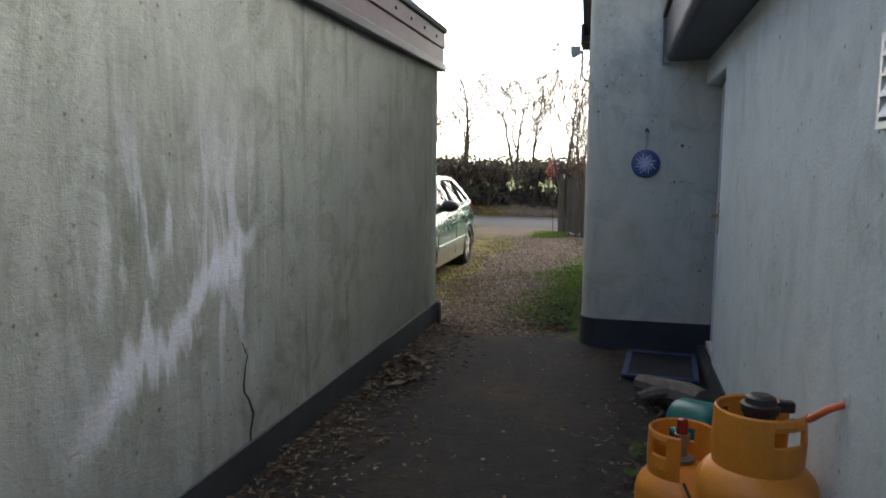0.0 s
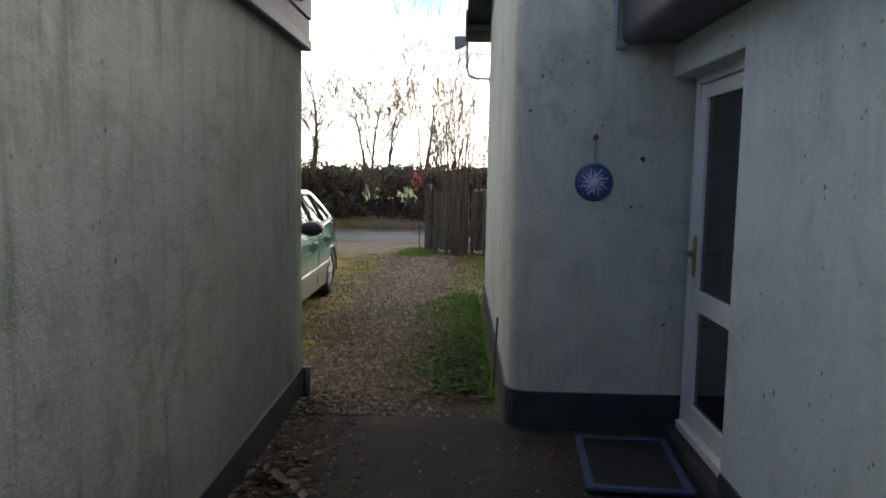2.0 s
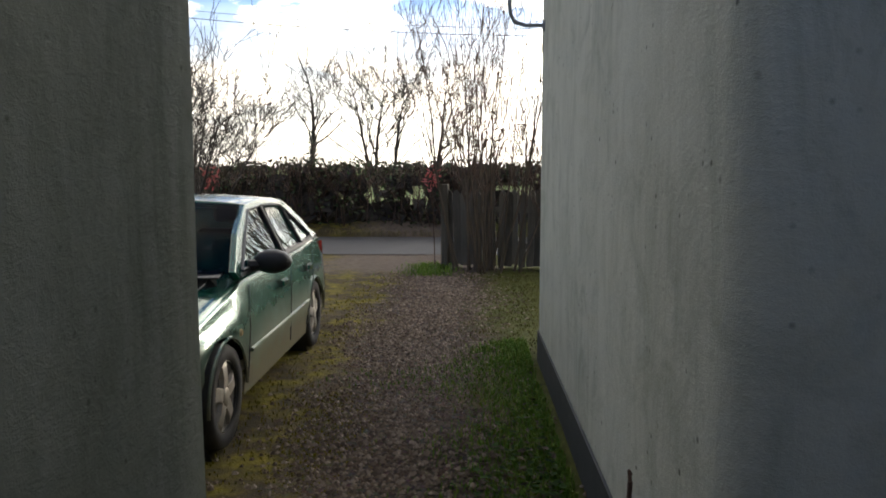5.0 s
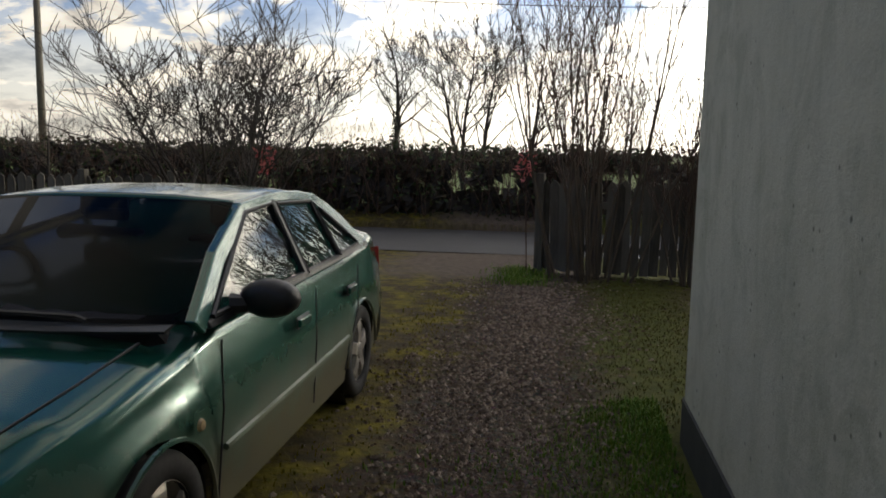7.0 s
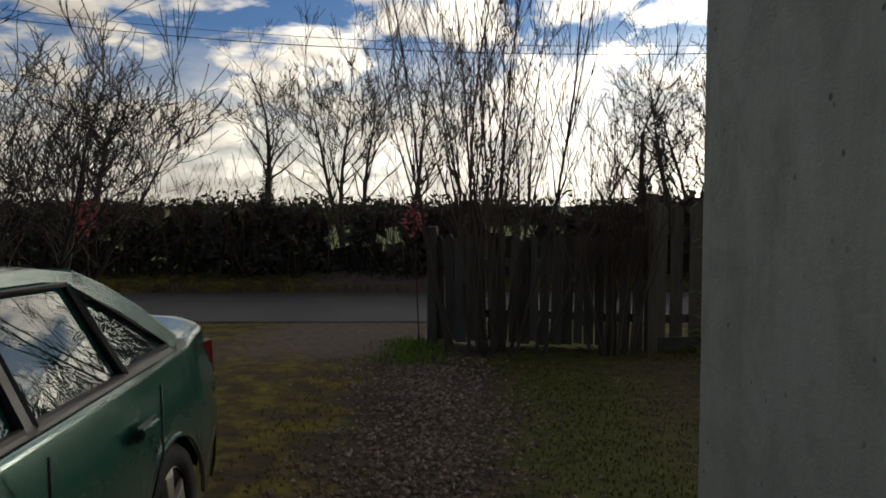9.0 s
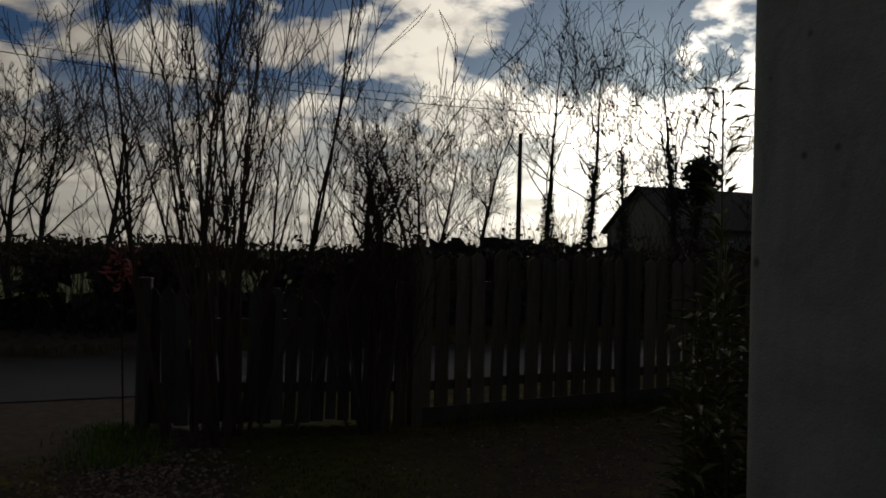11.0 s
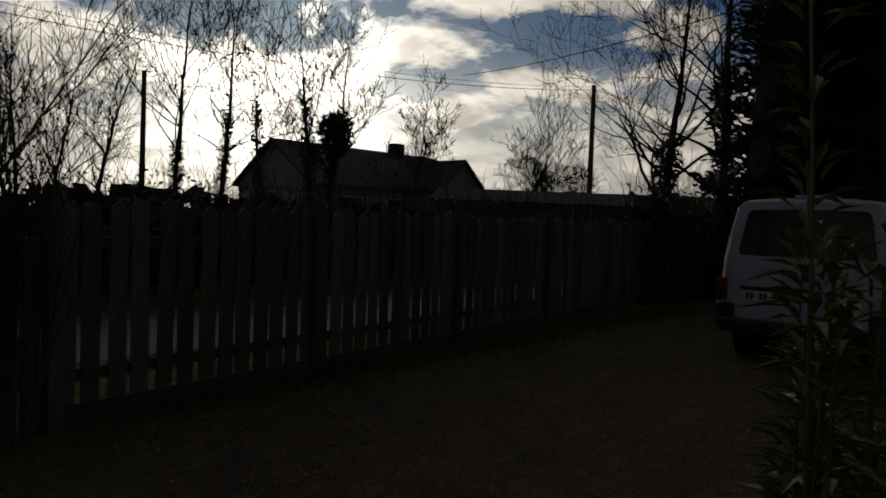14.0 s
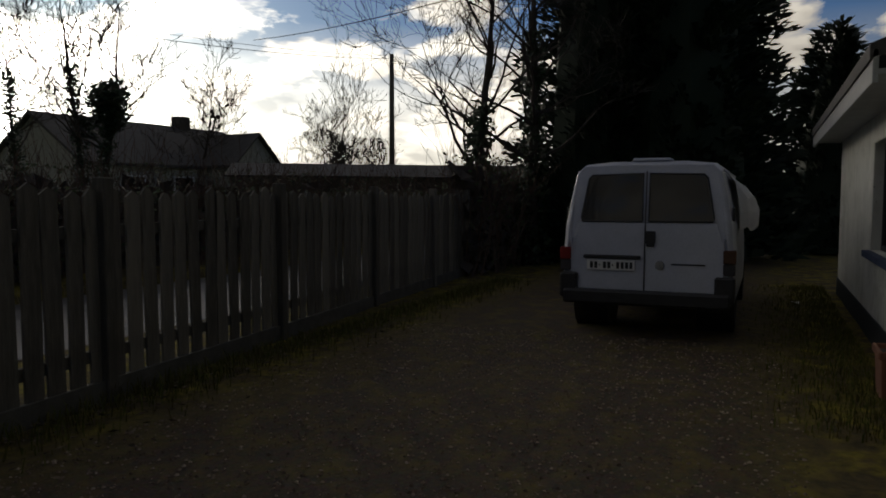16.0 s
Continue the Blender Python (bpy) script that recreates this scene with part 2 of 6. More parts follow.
M_PALE = mottled("pale_glaze", (0.42, 0.46, 0.62), (0.58, 0.62, 0.75), 14, 0.35, 70, 0.15)
M_WOOD = mottled("grey_timber", (0.055, 0.049, 0.037), (0.165, 0.148, 0.116), 5, 0.9, 50, 0.5, stretch=(6, 6, 0.7), per_object=0.35)
M_CONC = mottled("concrete", (0.04, 0.038, 0.030), (0.10, 0.095, 0.08), 5, 0.9, 80, 0.4)
M_BARK = mottled("grey_bark", (0.030, 0.025, 0.020), (0.085, 0.070, 0.056), 9, 0.95, 45, 0.7, stretch=(1, 1, 0.4), depth=0.02)
M_BARKP = mottled("pale_bark", (0.055, 0.042, 0.030), (0.14, 0.108, 0.075), 8, 0.9, 40, 0.5, stretch=(1, 1, 0.3))
M_TWIG = mottled("red_twig", (0.06, 0.035, 0.024), (0.13, 0.08, 0.052), 4, 0.9, 20, 0.2)
M_IVY = island("ivy_leaves", [(0.010, 0.022, 0.008), (0.022, 0.045, 0.012), (0.035, 0.06, 0.02)], 0.5, 0.4)
M_IVYLOW = island("weed_leaves", [(0.012, 0.028, 0.008), (0.028, 0.06, 0.012), (0.045, 0.085, 0.018), (0.018, 0.038, 0.010)], 0.85, 0.1)
M_HEDGE = island("hedge_leaves", [(0.014, 0.028, 0.008), (0.035, 0.060, 0.014), (0.07, 0.045, 0.02), (0.03, 0.07, 0.014), (0.05, 0.035, 0.02), (0.06, 0.085, 0.022)], 0.6, 0.3)
M_CONIFER = island("conifer_sprays", [(0.006, 0.014, 0.008), (0.014, 0.028, 0.014), (0.022, 0.036, 0.016)], 0.7, 0.25)
M_BAMBOO = island("bamboo_leaves", [(0.09, 0.12, 0.025), (0.16, 0.18, 0.05), (0.24, 0.20, 0.07), (0.12, 0.15, 0.03)], 0.5, 0.4)
M_CANE = mottled("green_cane", (0.08, 0.09, 0.03), (0.16, 0.15, 0.06), 6, 0.45, 30, 0.2)
M_PINK = island("pink_blossom", [(0.45, 0.10, 0.10), (0.55, 0.18, 0.16), (0.38, 0.08, 0.07)], 0.7, 0.2)
M_GRASS = island("grass_blades", [(0.08, 0.17, 0.016), (0.13, 0.25, 0.026), (0.20, 0.25, 0.035), (0.10, 0.21, 0.020)], 0.7, 0.25)
M_DULL = island("dull_grass", [(0.06, 0.075, 0.014), (0.10, 0.115, 0.020), (0.13, 0.11, 0.03), (0.08, 0.07, 0.02)], 0.8, 0.15)
M_MOSS = island("yellow_moss", [(0.15, 0.125, 0.014), (0.25, 0.20, 0.02), (0.12, 0.125, 0.02)], 0.9, 0.1)
M_VERGE = island("dry_grass", [(0.16, 0.13, 0.06), (0.26, 0.21, 0.11), (0.10, 0.10, 0.035)], 0.8, 0.2)
M_STONE = island("gravel_stones", [(0.06, 0.042, 0.028), (0.17, 0.122, 0.084), (0.34, 0.27, 0.205), (0.10, 0.068, 0.043), (0.22, 0.17, 0.13)], 0.75, 0.35)
M_LEAF = island("dead_leaves", [(0.03, 0.022, 0.013), (0.065, 0.046, 0.028), (0.17, 0.13, 0.09), (0.045, 0.033, 0.02)], 0.75, 0.25)
M_TERRA = mottled("terracotta", (0.16, 0.07, 0.04), (0.28, 0.13, 0.08), 6, 0.85, 60, 0.3)
M_PLATE = mottled("plate_white", (0.62, 0.62, 0.60), (0.74, 0.74, 0.72), 6, 0.4, 60, 0.05)
M_PAPER = mottled("paper", (0.50, 0.50, 0.50), (0.68, 0.68, 0.68), 9, 0.8, 60, 0.1)
M_SEAT = mottled("seat_cloth", (0.02, 0.021, 0.025), (0.045, 0.046, 0.052), 8, 0.9, 120, 0.3)
M_VANW = mottled("van_white", (0.36, 0.38, 0.44), (0.46, 0.48, 0.55), 2.5, 0.35, 40, 0.05)
M_SHEET = mottled("white_sheet", (0.60, 0.61, 0.63), (0.72, 0.73, 0.75), 4, 0.6, 60, 0.3)
M_RED = mottled("red_lens", (0.16, 0.012, 0.012), (0.25, 0.026, 0.022), 6, 0.2, 60, 0.05)
M_SMOKE = mottled("smoked_lens", (0.05, 0.022, 0.012), (0.09, 0.04, 0.02), 6, 0.25, 60, 0.05)
M_AMBER = mottled("amber_lens", (0.42, 0.30, 0.16), (0.55, 0.42, 0.26), 6, 0.2, 60, 0.05)


def glass(name, tint, rough=0.03, clear=0.0, ior=1.5):
    m, nt, b = material(name, rough)
    b.inputs["Base Color"].default_value = (*tint, 1)
    b.inputs["Transmission Weight"].default_value = clear
    b.inputs["IOR"].default_value = ior
    return m


M_GLASS = glass("dark_glass", (0.012, 0.014, 0.016))
M_CARGLASS = glass("car_glass", (0.30, 0.34, 0.36), 0.0, 1.0, 1.7)
M_SCREEN = glass("screen_glass", (0.012, 0.015, 0.028), 0.0, 1.0, 1.09)
M_DASH = mottled("pebble_dash", (0.22, 0.215, 0.19), (0.38, 0.37, 0.33), 5, 0.9, 60, 0.5)
M_LENS = glass("lamp_glass", (0.55, 0.56, 0.58), 0.05, 0.6)


def car_paint():
    m, nt, b = material("green_metallic", 0.3)
    co = coords(nt)
    sep = nt.nodes.new("ShaderNodeSeparateXYZ")
    link(nt, co, sep.inputs[0])
    mud = noise_node(nt, co, 5, 5, 0.65)
    edge = math_node(nt, "ADD", math_node(nt, "MULTIPLY", sep.outputs[2], -2.6), math_node(nt, "ADD", math_node(nt, "MULTIPLY", mud, 0.8), 1.42), True)
    flake = noise_node(nt, co, 700, 1)
    paint = ramp(nt, flake, [(0.3, (0.001, 0.062, 0.044)), (0.7, (0.004, 0.125, 0.086))])
    dust = math_node(nt, "MULTIPLY", noise_node(nt, co, 16, 5, 0.7), 0.06)
    paint = mix_colour(nt, dust, paint, (0.3, 0.28, 0.24))
    link(nt, mix_colour(nt, math_node(nt, "MULTIPLY", edge, 0.72), paint, (0.20, 0.155, 0.09)), b.inputs["Base Color"])
    link(nt, mix_colour(nt, edge, (0.22, 0.22, 0.22), (0.7, 0.7, 0.7)), b.inputs["Roughness"])
    b.inputs["Metallic"].default_value = 0.25
    b.inputs["Coat Weight"].default_value = 0.8
    b.inputs["Coat Roughness"].default_value = 0.08
    return m


M_PAINT = car_paint()
M_ALLOY = mottled("dusty_alloy", (0.30, 0.27, 0.22), (0.48, 0.45, 0.40), 8, 0.5, 60, 0.2, metal=0.6)


def ground_material():
    """Bitumen path, gravel drive, moss, grass and bare earth, laid out over the plot."""
    m, nt, b = material("ground", 0.9, 0.0, 0.25)
    co = coords(nt)
    warp = noise_node(nt, co, 1.1, 5, 0.6)
    w2 = noise_node(nt, co, 3.2, 4, 0.6)
    sep = nt.nodes.new("ShaderNodeSeparateXYZ")
    link(nt, co, sep.inputs[0])
    wob = math_node(nt, "ADD", math_node(nt, "MULTIPLY", math_node(nt, "SUBTRACT", warp, 0.5), 1.7), math_node(nt, "MULTIPLY", math_node(nt, "SUBTRACT", w2, 0.5), 0.8))
    x = math_node(nt, "ADD", sep.outputs[0], wob)
    y = math_node(nt, "ADD", sep.outputs[1], math_node(nt, "MULTIPLY", wob, 0.8))

    def step(v, lo, hi):
        return math_node(nt, "DIVIDE", math_node(nt, "SUBTRACT", v, lo), hi - lo, True)

    def band(v, a, b2, soft):
        return math_node(nt, "MULTIPLY", step(v, a - soft, a + soft), math_node(nt, "SUBTRACT", 1.0, step(v, b2 - soft, b2 + soft)))

    fine = noise_node(nt, co, 45, 4, 0.7)
    mid = noise_node(nt, co, 9, 5, 0.65)
    vor = node(nt, "ShaderNodeTexVoronoi", Scale=38.0)
    link(nt, co, vor.inputs["Vector"])
    pebble = mix_colour(nt, 0.35, ramp(nt, fine, [(0.3, (0.026, 0.019, 0.014)), (0.7, (0.12, 0.092, 0.070))]), vor.outputs["Color"], "SOFT_LIGHT")
    earth = ramp(nt, mid, [(0.3, (0.030, 0.022, 0.014)), (0.7, (0.080, 0.058, 0.036))])
    moss = ramp(nt, mid, [(0.3, (0.055, 0.050, 0.008)), (0.5, (0.17, 0.14, 0.014)), (0.75, (0.28, 0.215, 0.022))])
    grass = ramp(nt, mid, [(0.3, (0.045, 0.052, 0.010)), (0.7, (0.110, 0.118, 0.020))])
    tar = ramp(nt, mid, [(0.25, (0.010, 0.009, 0.009)), (0.75, (0.032, 0.029, 0.027))])
    field = ramp(nt, warp, [(0.3, (0.07, 0.11, 0.02)), (0.7, (0.12, 0.16, 0.035))])
    drive = band(x, -1.55, -0.50, 0.28)
    col = mix_colour(nt, math_node(nt, "MULTIPLY", ramp(nt, w2, [(0.38, (0, 0, 0)), (0.58, (1, 1, 1))]), 0.88), moss, earth)
    right = math_node(nt, "MULTIPLY", step(x, -0.75, -0.25), math_node(nt, "SUBTRACT", 1.0, step(sep.outputs[0], 0.3, 1.6)))
    col = mix_colour(nt, right, col, grass)
    col = mix_colour(nt, drive, col, pebble)
    # front yard: worn brown gravel with moss
    yard = math_node(nt, "MULTIPLY", step(x, 0.4, 1.4), band(y, 13.0, 16.9, 0.4))
    col = mix_colour(nt, yard, col, mix_colour(nt, ramp(nt, w2, [(0.45, (0, 0, 0)), (0.65, (0.4, 0.4, 0.4))]), mix_colour(nt, 0.6, earth, pebble), moss))
    # apron by the road
    col = mix_colour(nt, math_node(nt, "MULTIPLY", step(y, 16.6, 17.6), band(x, -3.0, -0.4, 0.4)), col, ramp(nt, mid, [(0.3, (0.10, 0.075, 0.055)), (0.7, (0.19, 0.15, 0.115))]))
    # path between the walls
    col = mix_colour(nt, math_node(nt, "SUBTRACT", 1.0, step(y, 7.5, 8.1)), col, mix_colour(nt, ramp(nt, warp, [(0.5, (0, 0, 0)), (0.68, (0.6, 0.6, 0.6))]), tar, earth))
    # fields beyond the hedge
    col = mix_colour(nt, step(sep.outputs[1], 24.6, 25.6), col, field)
    link(nt, col, b.inputs["Base Color"])
    h = math_node(nt, "ADD", math_node(nt, "MULTIPLY", fine, 0.6), math_node(nt, "MULTIPLY", mid, 0.6))
    bump(nt, b, h, 0.7, 0.03)
    return m


M_GROUND = ground_material()
M_ROAD = mottled("road_asphalt", (0.038, 0.037, 0.038), (0.075, 0.073, 0.073), 1.2, 0.6, 90, 0.25)

# ---- mesh helpers ----


class Geo:
    """Collects vertices and faces for one mesh."""

    def __init__(self):
        self.v, self.f = [], []

    def add(self, verts, faces):
        n = len(self.v)
        self.v += [tuple(p) for p in verts]
        self.f += [tuple(i + n for i in q) for q in faces]
        return self

    def box(self, x0, x1, y0, y1, z0, z1, c=0.0):
        """A box; c: width of the chamfer on all edges."""
        if c <= 0:
            v = [(x, y, z) for z in (z0, z1) for y in (y0, y1) for x in (x0, x1)]
            return self.add(v, [(0, 2, 3, 1), (4, 5, 7, 6), (0, 1, 5, 4), (1, 3, 7, 5), (3, 2, 6, 7), (2, 0, 4, 6)])
        bm = bmesh.new()
        bmesh.ops.create_cube(bm, size=1)
        for q in bm.verts:
            q.co = ((x0 + x1) / 2 + q.co.x * (x1 - x0), (y0 + y1) / 2 + q.co.y * (y1 - y0), (z0 + z1) / 2 + q.co.z * (z1 - z0))
        bmesh.ops.bevel(bm, geom=bm.edges[:], offset=c, segments=1, affect="EDGES")
        bm.verts.index_update()
        self.add([q.co for q in bm.verts], [[q.index for q in f.verts] for f in bm.faces])
        bm.free()
        return self

    def loft(self, rings, closed=True, caps=True):
        n = len(rings[0])
        base = len(self.v)
        for r in rings:
            self.v += [tuple(p) for p in r]
        m = n if closed else n - 1
        for i in range(len(rings) - 1):
            for j in range(m):
                a, b = base + i * n + j, base + i * n + (j + 1) % n
                self.f.append((a, b, b + n, a + n))
        if caps and closed:
            self.f.append(tuple(base + j for j in reversed(range(n))))
            self.f.append(tuple(base + (len(rings) - 1) * n + j for j in range(n)))
        return self

    def tube(self, pts, radii, n=6, caps=True):
        """A tube along points, with a radius at each (or one for all)."""
        pts = [Vector(p) for p in pts]
        if isinstance(radii, (int, float)):
            radii = [radii] * len(pts)
        rings = []
        side = None
        for i, p in enumerate(pts):
            d = (pts[min(i + 1, len(pts) - 1)] - pts[max(i - 1, 0)])
            if d.length < 1e-9:
                d = Vector((0, 0, 1))
            d.normalize()
            if side is None or abs(side.dot(d)) > 0.95:
                side = d.orthogonal().normalized()
            side = (side - d * side.dot(d)).normalized()
            up = d.cross(side)
            rings.append([p + (side * math.cos(a) + up * math.sin(a)) * radii[i] for a in (2 * math.pi * k / n for k in range(n))])
        return self.loft(rings, True, caps)

    def lathe(self, profile, n=20, at=(0, 0, 0), axis="z", a0=0.0, a1=2 * math.pi, caps=False):
        """profile: rows of radius and height, turned about the axis."""
        full = abs(a1 - a0 - 2 * math.pi) < 1e-6
        k = n if full else n + 1
        rings = []
        for r, h in profile:
            ring = []
            for i in range(k):
                a = a0 + (a1 - a0) * i / n
                c, s = r * math.cos(a), r * math.sin(a)
                p = {"z": (c, s, h), "x": (h, c, s), "y": (c, h, s)}[axis]
                ring.append((p[0] + at[0], p[1] + at[1], p[2] + at[2]))
            rings.append(ring)
        return self.loft(rings, full, caps)

    def quad(self, a, b, c, d):
        return self.add([a, b, c, d], [(0, 1, 2, 3)])

    def mesh(self, name, smooth=False):
        m = bpy.data.meshes.new(name)
        m.from_pydata(self.v, [], self.f)
        if smooth:
            m.polygons.foreach_set("use_smooth", [True] * len(m.polygons))
        m.update()
        return m


def part(name, geo, mat, parent=None, label="", smooth=False, bevel=0.0, solid=0.0):
    ob = new(name, geo.mesh(name, smooth) if isinstance(geo, Geo) else geo)
    ob.data.materials.clear()
    ob.data.materials.append(mat)
    if parent:
        ob.parent = parent
    if label:
        ob["label"] = label
    if solid:
        md = ob.modifiers.new("thickness", "SOLIDIFY")
        md.thickness, md.offset = solid, -1
    if bevel:
        md = ob.modifiers.new("bevel", "BEVEL")
        md.width, md.segments, md.limit_method, md.angle_limit = bevel, 2, "ANGLE", radians(40)
    return ob


def thing(name, label, category, group="", kind="", at=(0, 0, 0)):
    ob = new(name)
    ob.empty_display_size = 0.1
    ob.location = at
    return tagged(ob, label, category, group, kind)


def structure(name, geo, mat, label, category, bevel=0.0, smooth=False):
    return tagged(part(name, geo, mat, None, "", smooth, bevel), label, category, "", "structure")


R = random.Random(7)

# ---- ground, road and fields ----
HEDGE_Y = 23.9


def build_ground():
    g = Geo()
    xs = [-2500, -400, -60] + [x * 0.5 for x in range(-30, 61)] + [80, 400, 2500]
    ys = [-300, -40] + [y * 0.5 for y in range(-6, 51)] + [40, 120, 500, 2500]
    for y in ys:
        for x in xs:
            near = max(0.0, 1 - max(0, abs(x - 3) - 14) / 6) * (1 if -4 < y < 18.8 else 0)
            z = near * (noise.noise((x * 0.7, y * 0.7, 0)) * 0.022)
            if y > 24.2:
                z += 0.25
            g.v.append((x, y, z))
    n = len(xs)
    for j in range(len(ys) - 1):
        for i in range(n - 1):
            a = j * n + i
            g.f.append((a, a + 1, a + 1 + n, a + n))
    structure("ground", g, M_GROUND, "gravel and mossy earth yard with bitumen path and fields", "ground", smooth=True)
    r = Geo()
    r.loft([[(-300, 19.55, 0.012), (300, 19.55, 0.012)], [(-300, 19.8, 0.03), (300, 19.8, 0.03)], [(-300, 21.2, 0.07), (300, 21.2, 0.07)], [(-300, 22.8, 0.03), (300, 22.8, 0.03)], [(-300, 23.0, -0.02), (300, 23.0, -0.02)]], False)
    structure("road", r, M_ROAD, "narrow grey asphalt country road", "road", smooth=True)
    b = Geo()
    row = []
    for i in range(241):
        x = -60 + i * 0.5
        o = noise.noise((x * 0.6, 3, 1)) * 0.12
        row.append((x, o))
    b.loft([[(x, 22.85 + o, 0.0) for x, o in row], [(x, 23.1 + o, 0.14) for x, o in row], [(x, 23.6, 0.30 + o) for x, o in row], [(x, 25.0, 0.26) for x, o in row]], False)
    structure("bank", b, M_GROUND, "low earth bank along the far side of the road", "bank", smooth=True)


build_ground()

# ---- walls ----
X_DOOR, Y_PLAQ, Y_FRONT = 0.93, 7.6, 12.15


def build_house():
    # side wall of the rear wing, with the door opening
    d0, d1, dt = 6.47, 7.5, 2.18
    g = Geo()
    g.box(X_DOOR, X_DOOR + 0.3, -3.0, d0, -0.1, 2.62)
    g.box(X_DOOR, X_DOOR + 0.3, d0, Y_PLAQ, dt, 2.62)
    structure("wall_rear_wing", g, M_WING, "pale grey-green rough rendered wall beside the path", "wall", 0.012)
    g = Geo()
    g.box(X_DOOR - 0.012, X_DOOR + 0.02, -3.0, d0 - 0.02, -0.1, 0.22)
    structure("plinth_rear_wing", g, M_PLINTH, "black painted wall base", "plinth", 0.004)
    # gable wall with soft corners: the plan of the main house, cut off level under the roof
    cr = 0.16

    def outline(o):
        pts = [(X_DOOR + 0.4, Y_PLAQ - o), (cr, Y_PLAQ - o)]
        for i in range(1, 7):
            a = math.pi / 2 * i / 6
            pts.append((cr - math.sin(a) * (cr + o), Y_PLAQ + cr - math.cos(a) * (cr + o)))
        c2 = 0.06
        pts.append((-o, Y_FRONT - c2))
        for i in range(1, 5):
            a = math.pi / 2 * i / 4
            pts.append((c2 - math.cos(a) * (c2 + o), Y_FRONT - c2 + math.sin(a) * (c2 + o)))
        pts.append((6.0, Y_FRONT + o))
        return pts

    zs = [-0.1, 0.24, 0.8, 1.6, 2.4, 3.35]
    g = Geo()
    rings = []
    for z in zs:
        rings.append([(x + noise.noise((x, y, z * 1.3)) * 0.012, y + noise.noise((x + 5, y, z * 1.3)) * 0.012, z) for x, y in outline(0)])
    g.loft(rings, False)
    inner = [[(x + 0.3, min(max(y, Y_PLAQ + 0.3), Y_FRONT - 0.3), z) for x, y, z in r] for r in rings]
    g.loft([list(reversed(r)) for r in inner], False)
    g.loft([rings[-1], inner[-1]], False)
    # gable triangle above
    y0, y1, ym, zt = Y_PLAQ, Y_FRONT, (Y_PLAQ + Y_FRONT) / 2, 5.0
    g.add([(0, y0 + 0.1, 3.34), (0, y1, 3.34), (0, ym, zt), (0.3, y0 + 0.1, 3.34), (0.3, y1, 3.34), (0.3, ym, zt)], [(0, 2, 1), (3, 4, 5), (0, 3, 5, 2), (2, 5, 4, 1)])
    structure("wall_gable", g, M_HOUSE, "pale rough rendered house gable with soft corner and damp stains", "wall", smooth=True)
    g = Geo()
    po = outline(0.012)
    g.loft([[(x, y, -0.1) for x, y in po], [(x, y, 0.245) for x, y in po], [(x, y, 0.25) for x, y in outline(0.0)]], False)
    structure("plinth_gable", g, M_PLINTH, "black painted plinth round the house foot", "plinth")
    # roof of the main house
    g = Geo()
    ov, t = 0.34, 0.14
    for s in (-1, 1):
        ye = ym + s * (ym - y0 + ov)
        zr, ze = zt + 0.22, 3.32
        g.add([(-0.28, ym, zr), (6.5, ym, zr), (6.5, ye, ze), (-0.28, ye, ze), (-0.28, ym, zr - t), (6.5, ym, zr - t), (6.5, ye, ze - t), (-0.28, ye, ze - t)],
              [(0, 1, 2, 3), (7, 6, 5, 4), (3, 2, 6, 7), (0, 3, 7, 4), (1, 5, 6, 2)])
    structure("roof_main", g, M_TILE, "dark tiled pitched roof", "roof", 0.01)
    g = Geo()
    g.box(-0.30, 6.0, Y_FRONT + 0.02, Y_FRONT + 0.36, 3.26, 3.34, 0.01)
    g.box(-0.30, -0.27, Y_FRONT - 0.2, Y_FRONT + 0.36, 3.18, 3.46, 0.008)
    structure("eave_front", g, M_DARK, "dark boxed eave at the front corner", "eave")
    # low roof over the rear wing: boxed eave with a rounded lower edge
    g = Geo()
    sec = [(X_DOOR + 0.06, 2.372), (0.66, 2.362)] + [(0.66 - 0.055 * math.sin(a), 2.417 - 0.055 * math.cos(a)) for a in (math.pi / 2 * i / 6 for i in range(1, 7))] + [(0.60, 2.70), (X_DOOR + 0.06, 2.70)]
    g.loft([[(x, -3.0, z) for x, z in sec], [(x, 7.54, z) for x, z in sec]])
    structure("eave_rear_wing", g, M_EAVE, "dark purple-grey boxed eave over the door", "eave")
    gut = thing("downpipe", "thin grey pipe against the wall beside the eave", "pipe")
    p = Geo()
    p.tube([(0.64, 7.575, 2.345), (0.585, 7.575, 2.35), (0.575, 7.575, 2.38), (0.575, 7.575, 2.62), (0.575, 7.575, 3.3)], 0.015, 8)
    part("pipe", p, M_GREY, gut, smooth=True)
    for z in (2.6, 3.1):
        part("clip", Geo().box(0.552, 0.598, 7.565, 7.60, z, z + 0.02, 0.003), M_GREY, gut)
    g = Geo()
    g.add([(0.57, -3, 2.70), (0.57, 7.58, 2.70), (4.5, 7.58, 4.2), (4.5, -3, 4.2), (0.57, -3, 2.74), (0.57, 7.58, 2.74), (4.5, 7.58, 4.24), (4.5, -3, 4.24)],
          [(3, 2, 1, 0), (4, 5, 6, 7), (0, 1, 5, 4), (1, 2, 6, 5), (2, 3, 7, 6), (3, 0, 4, 7)])
    structure("roof_rear_wing", g, M_FELT, "dark felted low roof over the rear wing", "roof")
    # front wing along the yard
    wx0, wx1, yf = 6.0, 13.1, 12.1
    w0, w1, z0, z1 = 7.4, 9.2, 0.95, 2.12
    g = Geo()
    g.box(wx0, w0, yf - 0.3, yf, -0.1, 2.5)
    g.box(w1, wx1, yf - 0.3, yf, -0.1, 2.5)
    g.box(w0, w1, yf - 0.3, yf, -0.1, z0)
